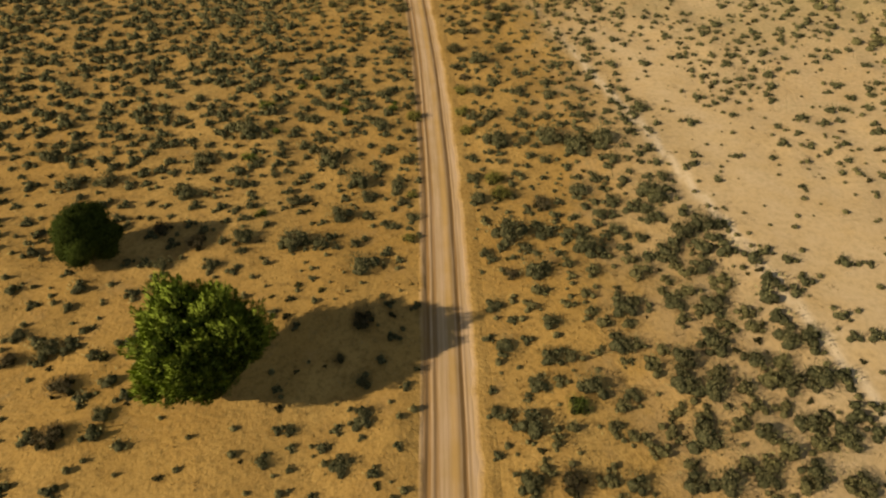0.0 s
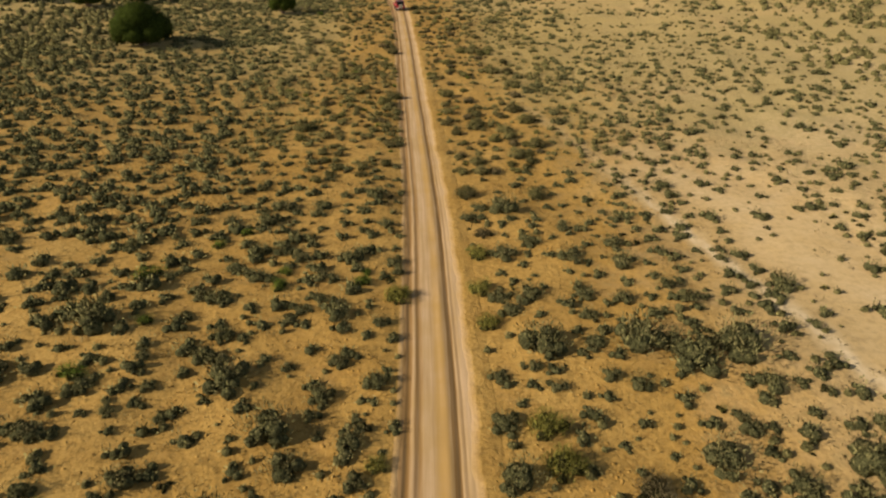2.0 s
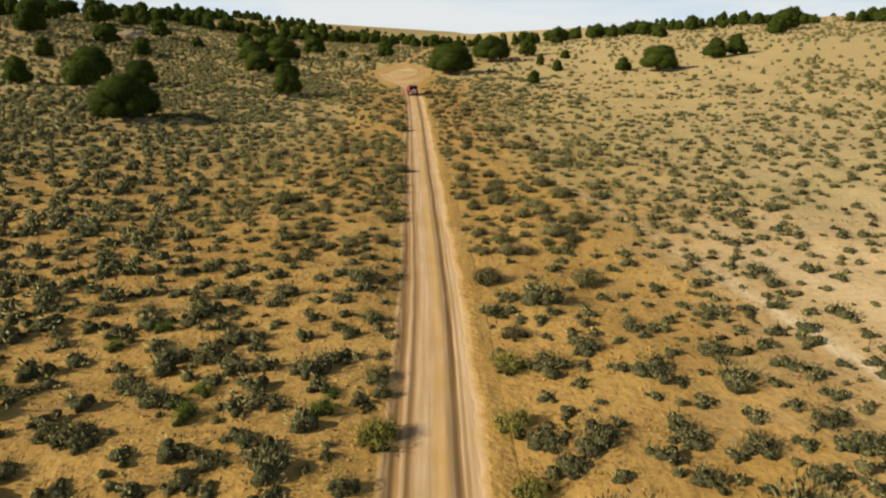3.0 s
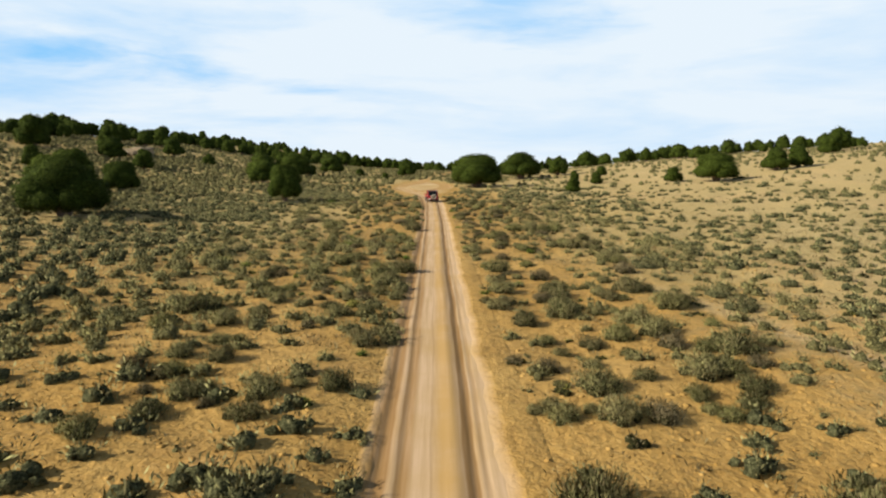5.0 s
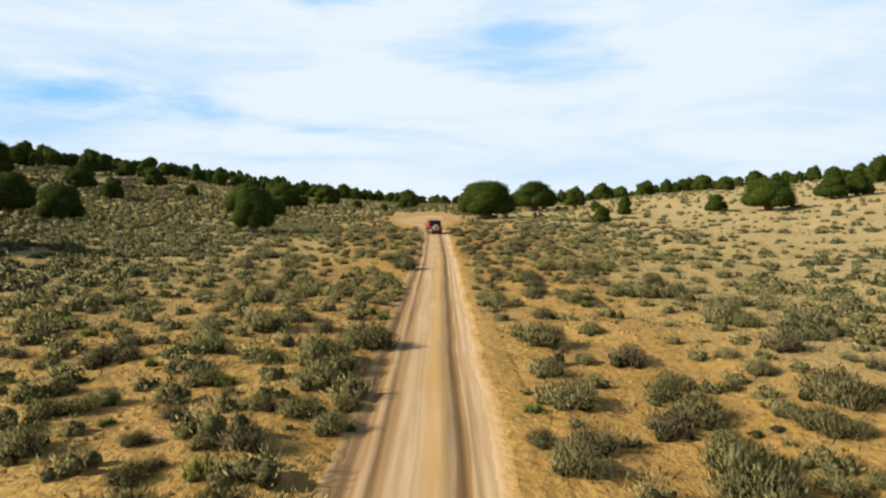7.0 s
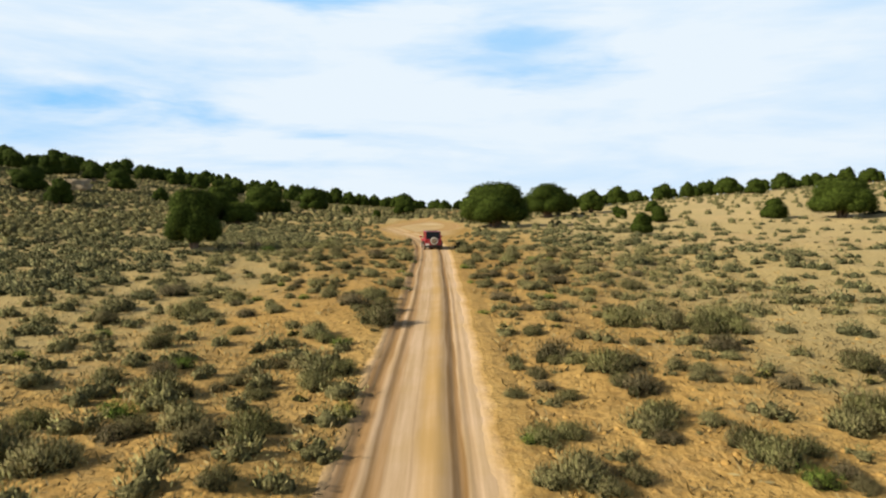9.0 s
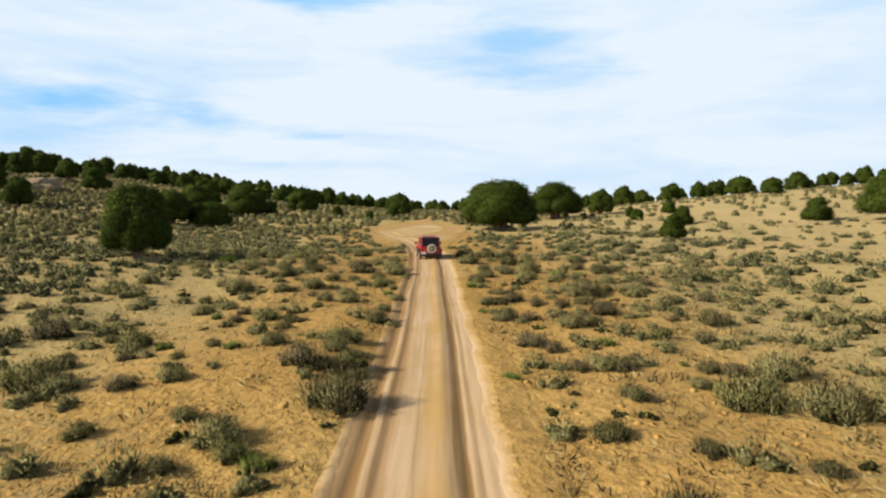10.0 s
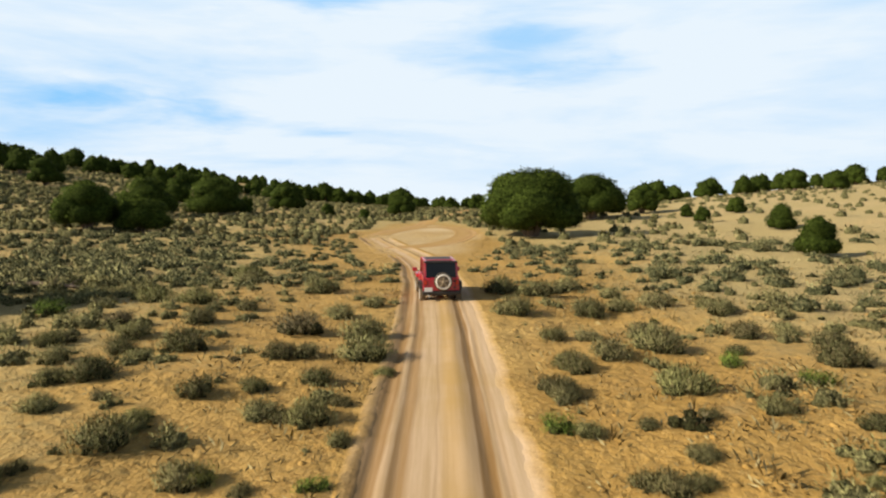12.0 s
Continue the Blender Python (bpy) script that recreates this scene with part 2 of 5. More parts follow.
def beside(x, y):
    """How far right of the track's middle a place lies; far off past the track's end."""
    return np.where(np.asarray(y) > 181, 99.0, x - road_x(y))


def trail_x(y):
    """The faint trail that climbs away beyond the turning place."""
    return np.interp(y, (188, 200, 217, 247, 275, 300), (-18.4, -17.8, -16.6, -16.0, -14.2, -12.0))


def clearing(x, y):
    """1 within the sandy turning place at the end of the straight, 0 outside."""
    a, b = (x + 15.0 + 0.14 * (y - 175)) / 6.5, (y - 175) / 25.0
    r = np.hypot(a, b) + 0.25 * (rough(x, y, 5, 5) - 0.5)
    return 1 - step((r - 0.8) / 0.35)


def ground_base(x, y):
    x, y = np.asarray(x, float), np.asarray(y, float)
    yc = np.clip(y, -40, 128)
    z = 3.34 - 0.0547 * yc + 0.000213 * yc * yc
    xs = 45 * np.tanh(x / 45)
    z = z + np.clip(-0.038 + 0.00043 * y, -0.04, 0.026) * xs + 0.00075 * xs * xs
    z = z + 9.8 * step((-x - 40) / 95) ** 1.5 * step((y - 70) / 130) + 0.8 * step((-x - 25) / 30) * step((y - 70) / 60)
    z = z + 4.0 * step((x - 12) / 90) * step((y - 90) / 110) + 4.5 * step((x - 70) / 100) * step((y - 170) / 120)
    far = np.clip(y - 235 - 0.35 * np.abs(x), 0, None)
    z = z - 0.038 * far * far / (far + 25)
    side = np.clip(np.abs(x) - 190, 0, None)
    return z - 0.06 * side * side / (side + 40)


def ground_z(x, y):
    """The ground's height: the lie of the land, hummocks, and the sunken track."""
    z = ground_base(x, y)
    side = beside(x, y)
    d = np.abs(side)
    wild = step((d - np.where(side < 0, 1.9, 2.3)) / np.where(side < 0, 1.6, 2.4)) * (1 - clearing(x, y))
    wild = wild * (1 - 0.75 * open_sand(x, y))
    near = step((420 - np.hypot(x, y - 100)) / 150)
    z = z + near * wild * (0.34 * (rough(0.8 * x + 0.6 * y, 0.8 * y - 0.6 * x, 2.9, 1) - 0.4) + 0.05 * (rough(0.5 * x - 0.87 * y, 0.5 * y + 0.87 * x, 1.7, 2) - 0.5) + 0.5 * (rough(x, y, 9, 3) - 0.5))
    on_track = 1 - step((d - 1.45) / 0.6)
    return z - 0.085 * on_track - 0.05 * clearing(x, y)


def open_sand(x, y):
    """1 on the strip of open sand beside the old trail, where little grows."""
    line = 23.7 - 0.22 * (y - 19) - 0.0006 * (y - 19) ** 2
    d = x - line + 3.0 * (rough(x, y, 6, 14) - 0.5)
    return step((d + 3.5) / 8.0) * (1 - step((d - 5) / 9)) * step((84 - y) / 22)


def bare_sand(x, y):
    """How much pale sand lies there; most on the old trail that runs across it."""
    line = 23.7 - 0.22 * (y - 19) - 0.0006 * (y - 19) ** 2
    pale = np.maximum(0.6 * step((x - 5) / 18) * step((105 - y) / 40), (0.5 + 0.25 * step((130 - y) / 40)) * step((x - 6) / 24) * step((y - 40) / 40))
    pale = np.maximum(pale, 0.12 * step((-x - 22) / 25) * step((y - 85) / 50))
    pale = np.maximum(pale, 0.38 * step((x + 3) / 10) * step((y - 122) / 20) * step((240 - y) / 40))
    trail = 1.0 * np.exp(-((x - line) / 0.8) ** 2) * (0.45 + 0.55 * step((75 - y) / 20)) * step((90 - y) / 15)
    return np.clip(np.maximum(0.66 * open_sand(x, y), np.maximum(pale, trail)), 0, 1)


def dry_litter(x, y):
    """How much dry grass and plant litter covers the sand: most away from the track."""
    d = np.abs(beside(x, y))
    return 0.85 * step((d - 2.5) / 13) * (0.2 + 0.8 * step((y - 45) / 50)) * (1 - clearing(x, y)) * (1 - 0.6 * open_sand(x, y)) * (0.6 + 0.7 * rough(x, y, 8, 33)) * (1 - 0.6 * step((-x - 3) / 6) * step((105 - y) / 25))


def axis(lo, fine_lo, fine_hi, hi, fine, grow):
    v = list(np.arange(fine_lo, fine_hi, fine))
    s, a = fine, fine_hi
    while a < hi:
        v.append(a)
        s *= grow
        a += s
    v.append(hi)
    s, a = fine * grow, fine_lo - fine
    while a > lo:
        v.insert(0, a)
        s *= grow
        a -= s
    v.insert(0, lo)
    return np.array(v)


def sheet(name, xs, ys, z, mat, attr, kind="structure", label="", category=""):
    """A mesh over a net of points given by two arrays and their heights."""
    nx, ny = xs.shape
    me = bpy.data.meshes.new(name)
    co = np.stack([xs, ys, z], -1).reshape(-1, 3)
    i = np.arange(nx * ny).reshape(nx, ny)
    quads = np.stack([i[:-1, :-1], i[1:, :-1], i[1:, 1:], i[:-1, 1:]], -1).reshape(-1, 4)
    fill(me, co, quads)
    me.polygons.foreach_set("use_smooth", np.ones(len(quads), bool))
    for key, val in attr.items():
        at = me.attributes.new(key, "FLOAT", "POINT")
        at.data.foreach_set("value", val.reshape(-1).astype(np.float32))
    me.materials.append(mat)
    return tagged(new(name, me), label, category, kind=kind)


def fill(me, co, faces):
    n = faces.shape[1]
    me.vertices.add(len(co))
    me.vertices.foreach_set("co", np.ascontiguousarray(co, np.float32).reshape(-1))
    me.loops.add(faces.size)
    me.loops.foreach_set("vertex_index", faces.reshape(-1).astype(np.int32))
    me.polygons.add(len(faces))
    me.polygons.foreach_set("loop_start", np.arange(0, faces.size, n, dtype=np.int32))
    me.update(calc_edges=True)


gx, gy = np.meshgrid(axis(-4000, -46, 46, 4000, 0.64, 1.08), axis(-3000, 6, 168, 4500, 0.64, 1.08), indexing="ij")
sheet("ground", gx, gy, ground_z(gx, gy), SAND, {"bare": bare_sand(gx, gy), "litter": dry_litter(gx, gy), "smooth": np.clip(0.5 * step((70 - gy) / 22) + 0.4 * open_sand(gx, gy), 0, 0.85)}, label="tan desert sand with scattered dry litter", category="ground")

# the two-rut dirt track
ru, rv = np.meshgrid(np.arange(-2.48, 2.49, 0.06), np.arange(-12, 178, 0.5), indexing="ij")
dip = lambda u, c, wd, dp: -dp * np.exp(-((u - c) / wd) ** 2)
ru2 = ru + 0.10 * (rough(ru * 0, rv, 6, 7) - 0.5)
prof = dip(ru2, -1.56, 0.12, 0.04) + dip(ru2, -1.14, 0.10, 0.03) + dip(ru2, 0.35, 0.08, 0.035) + dip(ru2, 0.58, 0.05, 0.02) + 0.045 * np.exp(-((ru2 + 0.05) / 0.22) ** 2)
# the low cut bank along the left edge, broken here and there
prof = prof + 0.03 * step((-ru2 - 1.60) / 0.16) * (0.4 + 0.9 * rough(ru * 0, rv, 2.4, 17))
prof = prof + 0.03 * np.clip((ru - 1.2) / 0.9, 0, 1) ** 2
prof = prof + (0.012 + 0.03 * np.exp(-((ru2 + 0.05) / 0.25) ** 2)) * (rough(ru, rv, 0.7, 8) - 0.5)
rx = road_x(rv) + ru
track_z = ground_base(rx, rv) + 0.03 + prof - 0.05 * clearing(rx, rv)
join = step((np.abs(ru) - 1.45) / 0.6)
bank = np.where(ru < 0, prof, 0)
track_z = track_z * (1 - join) + (ground_z(rx, rv) + bank + 0.03 - 0.03 * step((np.abs(ru) - 1.6) / 0.4)) * join - 0.16 * np.clip((np.abs(ru) - 1.95) / 0.5, 0, 1)
track_z = track_z - 0.2 * step((rv - 172) / 5)
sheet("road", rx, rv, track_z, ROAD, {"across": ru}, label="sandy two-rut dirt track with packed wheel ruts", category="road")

# the sandy turning place
ca, cr = np.meshgrid(np.linspace(0, 2 * math.pi, 72), np.linspace(0.02, 1.0, 24), indexing="ij")
wob = 1 + 0.22 * (rough(np.cos(ca) * 3, np.sin(ca) * 3, 1.0, 11) - 0.5)
cy = 175 + 24.5 * cr * wob * np.sin(ca)
cx = -15.0 - 0.14 * (cy - 175) + 6.4 * cr * wob * np.cos(ca)
cz = np.maximum(ground_z(cx, cy), ground_base(cx, cy) - 0.045) + 0.02 - 0.3 * np.clip((cr - 0.9) / 0.1, 0, 1)
CLEAR = sand_material()
sheet("clearing", cx, cy, cz, CLEAR, {"bare": (0.25 + 0.55 * rough(cx, cy, 5, 12)) * (1 - step((cr - 0.5) / 0.5)), "litter": 0 * cx, "smooth": 0 * cx}, label="orange bare sand turning place beside the track", category="clearing")


def wheel_marks(mid_x, mid_y, label):
    """A pair of wheel marks along a line of points."""
    lu = np.arange(-1.52, 1.53, 0.08)[None, :]
    dx, dy = np.gradient(mid_x)[:, None], np.gradient(mid_y)[:, None]
    dn = np.hypot(dx, dy)
    lx, ly = mid_x[:, None] + lu * dy / dn, mid_y[:, None] - lu * dx / dn
    lz = np.maximum(ground_z(lx, ly), ground_base(lx, ly) - 0.045) + 0.045 - 0.16 * np.clip((np.abs(lu) - 1.1) / 0.4, 0, 1) - 0.015 * np.exp(-((np.abs(lu) - 0.7) / 0.2) ** 2)
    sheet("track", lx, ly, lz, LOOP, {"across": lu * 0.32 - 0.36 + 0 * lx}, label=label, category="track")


la = np.linspace(math.pi * 1.02, -0.55 * math.pi, 120)
wheel_marks(-15.6 + 4.4 * np.cos(la), 177 + 13.5 * np.sin(la), "curving wheel tracks round the sandy turning place")
ly_ = np.linspace(188, 296, 120)
wheel_marks(trail_x(ly_), ly_, "faint sandy trail climbing away over the rise")


# ---- things: helpers ----
def link(name, me, parent=None, label=""):
    ob = new(name, me)
    if parent:
        ob.parent = parent
    if label:
        ob["label"] = label
    return ob


def part(name, bm, mat, parent=None, label="", smooth=False):
    me = bpy.data.meshes.new(name)
    bm.to_mesh(me)
    bm.free()
    if smooth:
        for f in me.polygons:
            f.use_smooth = True
    me.materials.append(mat)
    return link(name, me, parent, label)


def mesh_of(name, co, faces, mat, inner=None, n_inner=0, nor=None):
    """A mesh of quads; its first n_inner faces take the second material. Foliage is shaded by the lobe it grows on."""
    me = bpy.data.meshes.new(name)
    fill(me, co, faces)
    if nor is not None:
        at = me.attributes.new("custom_normal", "FLOAT_VECTOR", "POINT")
        at.data.foreach_set("vector", np.ascontiguousarray(nor, np.float32).reshape(-1))
    me.materials.append(mat)
    if n_inner:
        me.materials.append(inner)
        me.polygons.foreach_set("material_index", (np.arange(len(faces)) < n_inner).astype(np.int32))
    return me


def blades(rng, at, way, length, width):
    """Thin leaf diamonds, two triangles each, from their feet, directions, lengths and widths."""
    n = len(at)
    way = way / np.linalg.norm(way, axis=1, keepdims=True)
    side = np.cross(way, rng.normal(size=(n, 3)))
    side /= np.linalg.norm(side, axis=1, keepdims=True) + 1e-9
    L, Wd = length[:, None], width[:, None]
    mid = at + way * L * 0.55
    co = np.stack([at, mid + side * Wd * 0.5, at + way * L, mid - side * Wd * 0.5], 1).reshape(-1, 3)
    return co, np.arange(n * 4).reshape(n, 4)


def sticks(rng, root, tips, r0, r1, sides=5):
    """Tapered stems that spread from one root to their tips, bent half way."""
    root = np.array(root, float)
    ring_ = [(r0 * math.cos(2 * math.pi * j / sides), r0 * math.sin(2 * math.pi * j / sides), 0.0) for j in range(sides)]
    co, fa = [root + q for q in ring_], []
    for tip in tips:
        tip = np.array(tip, float)
        before = 0
        for f, r_ in ((0.5, (r0 + r1) / 2.2), (1.0, r1)):
            p = root + (tip - root) * np.array([f ** 1.3, f ** 1.3, f ** 0.8])
            o = len(co)
            co += [p + np.array(q) * (r_ / r0) for q in ring_]
            fa += [(before + j, before + (j + 1) % sides, o + (j + 1) % sides, o + j) for j in range(sides)]
            before = o
    return np.array(co), np.array(fa)


def dome(rng, cen, rad, n=7, rows=3, squash=0.9, low=-0.9, lumps=0.21):
    """The dense inside of a lobe: a lumpy ball of quads."""
    th = np.linspace(0, 2 * math.pi, n, endpoint=False)
    ph = np.linspace(low, 1.45, rows + 1)
    co = np.array([[math.cos(p) * math.cos(t), math.cos(p) * math.sin(t), math.sin(p) * squash] for p in ph for t in th])
    co = cen + co * rad * rng.uniform(0.91 - lumps, 0.91 + lumps, (len(co), 1))
    fa = [(i * n + j, i * n + (j + 1) % n, (i + 1) * n + (j + 1) % n, (i + 1) * n + j) for i in range(rows) for j in range(n)]
    return co, np.array(fa)


def unit(v):
    return v / (np.linalg.norm(v, axis=1, keepdims=True) + 1e-9)


def facing(co, fa, nor):
    """Turns leaves over whose face looks into the plant."""
    ng = np.cross(co[fa[:, 1]] - co[fa[:, 0]], co[fa[:, 3]] - co[fa[:, 0]])
    turn_over = np.sum(ng * nor[fa[:, 0]], 1) < 0
    return np.where(turn_over[:, None], fa[:, ::-1], fa)


def joined(*shapes):
    co, fa, o = [], [], 0
    for c, f in shapes:
        co.append(c)
        fa.append(f + o)
        o += len(c)
    return np.concatenate(co), np.concatenate(fa)


def bush_shape(rng, n, lobes, spiky, leaf, cores=4, slim=0.7, full=0.68):
    """A low desert shrub about 1 m across: a woody, shade-toned inside and leaves on several uneven lobes."""
    a = rng.uniform(0, 2 * math.pi, lobes)
    q = np.sqrt(rng.uniform(0, 1, lobes)) * 0.36
    cen = np.stack([q * np.cos(a), q * np.sin(a), rng.uniform(0.04, 0.22, lobes) * (1.25 - q * 1.6)], 1)
    rad = rng.uniform(0.12, 0.24, lobes)
    cen[0], rad[0] = (0, 0, 0.08), 0.30
    k = rng.choice(lobes, n, p=rad ** 2 / np.sum(rad ** 2))
    v = rng.normal(size=(n, 3))
    v[:, 2] = np.abs(v[:, 2]) * 1.2 - 0.35
    v /= np.linalg.norm(v, axis=1, keepdims=True)
    at = cen[k] + v * rad[k][:, None] * rng.uniform(0.55, 1.15, n)[:, None]
    at[:, 2] = np.maximum(at[:, 2], 0.02)
    way = v + rng.normal(scale=0.4, size=(n, 3)) + np.array([0, 0, spiky])
    leaves = blades(rng, at, way, rng.uniform(0.5, 1.4, n) * leaf, rng.uniform(0.5, 1.0, n) * leaf * slim)
    out = unit(0.9 * v + 0.9 * (at - (0, 0, 0.05)) + rng.normal(scale=0.45, size=(n, 3)) + (0, 0, 0.05))
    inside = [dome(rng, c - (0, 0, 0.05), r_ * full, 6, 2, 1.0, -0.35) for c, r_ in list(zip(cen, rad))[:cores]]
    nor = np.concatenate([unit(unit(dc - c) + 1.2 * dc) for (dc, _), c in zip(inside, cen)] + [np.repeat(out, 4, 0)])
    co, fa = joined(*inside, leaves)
    return co, facing(co, fa, nor), 12 * len(inside), nor, cen


rng = np.random.default_rng(7)
KINDS = {}
for kind, mat, count, n, lobes, spiky, leaf in (("sage", BUSHY, 8, 560, 16, 0.9, 0.10), ("fine_sage", BUSHY, 9, 3000, 20, 1.5, 0.085), ("rabbit", RABBIT, 3, 1600, 14, 1.6, 0.10), ("green", GREEN, 3, 1600, 13, 1.1, 0.075), ("dry", DEAD, 4, 2000, 18, 1.3, 0.09)):
    KINDS[kind] = []
    for i in range(count):
        co, fa, ni, nor, cen = bush_shape(rng, n, lobes, spiky, leaf, 12, 0.42 if n < 600 else 0.15, 0.66)
        foliage = mesh_of("foliage", co, fa, mat, BRUSH_SHADE, ni, nor)
        sc, sf = sticks(rng, (0, 0, -0.15), [(c[0] * 1.3, c[1] * 1.3, c[2] + 0.14) for c in cen], 0.03, 0.008)
        KINDS[kind].append((foliage, mesh_of("stem", sc, sf, TWIG)))
LABELS = {"sage": ("grey-green sagebrush growing in dry sand", "sagebrush"), "rabbit": ("yellow-green rabbitbrush shrub in dry sand", "shrub"),
          "green": ("fresh green low shrub in dry sand", "shrub"), "dry": ("dry brown half-dead shrub on sand", "shrub")}
TAKEN, MANY = [], []


def shrub(kind, x, y, wide, high=None):
    """One desert shrub of its own, standing on the ground; sagebrush farther off joins the many."""
    if kind == "sage" and (y < 60 or abs(x - float(road_x(y))) > 11.5):
        TAKEN.append((x, y, wide))
        MANY.append((x, y, wide * (1.22 if y < 60 else 1.15)))
        return None
    wide = min(wide * 1.2, 1.75)
    high = high or wide * 0.62
    i = len(TAKEN)
    pool = KINDS["fine_sage" if kind == "sage" and y > 60 else kind]
    foliage, stems = pool[i % len(pool)]
    base = new({"sage": "sagebrush", "rabbit": "rabbitbrush", "green": "green_shrub", "dry": "dry_shrub"}[kind])
    base.matrix_world = Matrix.LocRotScale((x, y, float(ground_z(x, y)) - 0.03), Euler((0, 0, i * 2.4)), (wide, wide, high / 0.62))
    tagged(base, *LABELS[kind], group="shrubs on the plain")
    link("stem", stems, base)
    link("foliage", foliage, base)
    TAKEN.append((x, y, wide))
    return base


# ---- junipers ----
def crown_shape(rng, n_clump, per, tall, leaf, inside):
    """A juniper crown of unit width and height 'tall' of leafy clumps on uneven lobes."""
    lobes = 18
    a = rng.uniform(0, 2 * math.pi, lobes)
    u = rng.uniform(0.2, 0.74, lobes)
    r = rng.uniform(0.16, 0.31, lobes) * np.sqrt(1 - (np.maximum(u - 0.32, 0) / 0.58) ** 2)
    cen = np.stack([r * np.cos(a), r * np.sin(a), u * tall], 1)
    cen[0] = (0.03, 0, tall * 0.74)
    cen[1] = (0, 0, tall * 0.5)
    rad = rng.uniform(0.15, 0.23, lobes)
    rad[0], rad[1] = 0.24, 0.36
    cen[2:6] = [(0.25 * math.cos(t), 0.25 * math.sin(t), 0.25 * tall) for t in (0.4, 2.0, 3.5, 5.1)]
    rad[2:6] = 0.22
    k = rng.integers(0, lobes, n_clump)
    v = rng.normal(size=(n_clump, 3))
    v /= np.linalg.norm(v, axis=1, keepdims=True)
    cl = cen[k] + v * (rad[k] * rng.uniform(0.84, 1.0, n_clump))[:, None]
    cl[:, 2] = np.clip(cl[:, 2], 0.09 * tall, None)
    out = v * 0.8 + (cl - (0, 0, tall * 0.4)) * 0.8
    kk = np.repeat(np.arange(n_clump), per)
    at = cl[kk] + rng.normal(scale=leaf * 0.5, size=(len(kk), 3))
    way = out[kk] + rng.normal(scale=0.55, size=(len(kk), 3)) + (0, 0, 0.25)
    leaves = blades(rng, at, way, rng.uniform(0.45, 0.95, len(kk)) * leaf, rng.uniform(0.45, 0.85, len(kk)) * leaf * 0.65)
    balls = [dome(rng, c, r_ * inside, 7, 3, 1.0) for c, r_ in zip(cen, rad)]
    nor = np.concatenate([unit(unit(dc - c) + 1.2 * (dc - (0, 0, tall * 0.4))) for (dc, _), c in zip(balls, cen)] + [np.repeat(unit(v[kk] + 1.0 * (cl - (0, 0, tall * 0.4))[kk] + rng.normal(scale=0.25, size=(len(kk), 3))), 4, 0)])
    co, fa = joined(*balls, leaves)
    fa = facing(co, fa, nor)
    # true to size: 1 across and 'tall' high
    across = np.percentile(np.hypot(co[:, 0], co[:, 1]), 97)
    return co * np.array([0.5 / across, 0.5 / across, tall / np.percentile(co[:, 2], 99.5)]), fa, nor


def rounded_crown(rng, clumps, per):
    """A broad old juniper crown of unit width and height: a few big rounded heads over short open stems."""
    heads = [((0.02, 0.0, 0.56), 0.37), ((-0.26, -0.06, 0.45), 0.24), ((0.25, 0.05, 0.44), 0.25), ((-0.05, -0.25, 0.42), 0.25), ((0.06, 0.25, 0.43), 0.25), ((0.15, -0.14, 0.66), 0.23), ((-0.13, 0.08, 0.68), 0.23),
             ((-0.30, 0.08, 0.30), 0.19), ((0.31, -0.08, 0.30), 0.19), ((-0.16, -0.28, 0.28), 0.18), ((0.17, -0.27, 0.30), 0.19), ((-0.14, 0.28, 0.29), 0.18), ((0.2, 0.25, 0.28), 0.18)]
    cen, rad = np.array([h[0] for h in heads]), np.array([h[1] for h in heads])
    k = rng.choice(len(heads), clumps, p=rad ** 2 / np.sum(rad ** 2))
    v = unit(rng.normal(size=(clumps, 3)) + (0, 0, 0.2))
    knob = 1 + 0.07 * np.sin(v[:, 0] * 9 + k) * np.sin(v[:, 1] * 9 + 2 * k) + 0.05 * np.sin(v[:, 2] * 14 + k)
    cl = cen[k] + v * (rad[k] * knob * rng.uniform(0.9, 1.0, clumps))[:, None]
    hidden = np.min(np.linalg.norm(cl[:, None] - cen[None], axis=2) / (rad * 0.86)[None], 1) < 1
    cl, v, k = cl[~hidden], v[~hidden], k[~hidden]
    kk = np.repeat(np.arange(len(cl)), per)
    at = cl[kk] + rng.normal(scale=0.010, size=(len(kk), 3))
    at[:, 2] = np.maximum(at[:, 2], 0.13)
    leaves = blades(rng, at, v[kk] + rng.normal(scale=0.6, size=(len(kk), 3)) + (0, 0, 0.3), rng.uniform(0.012, 0.024, len(kk)), rng.uniform(0.007, 0.012, len(kk)))
    balls = [dome(rng, c, r_ * 0.97, 14, 8, 1.0, -1.1, 0.07) for c, r_ in heads]
    nor = np.concatenate([unit(unit(dc - c) + 0.6 * (dc - (0, 0, 0.4))) for (dc, _), c in zip(balls, cen)] + [np.repeat(unit(v[kk] + 0.6 * (cl - (0, 0, 0.4))[kk] + rng.normal(scale=0.3, size=(len(kk), 3))), 4, 0)])
    co, fa = joined(*balls, leaves)
    return co, facing(co, fa, nor), nor, 14 * 8 * len(heads)


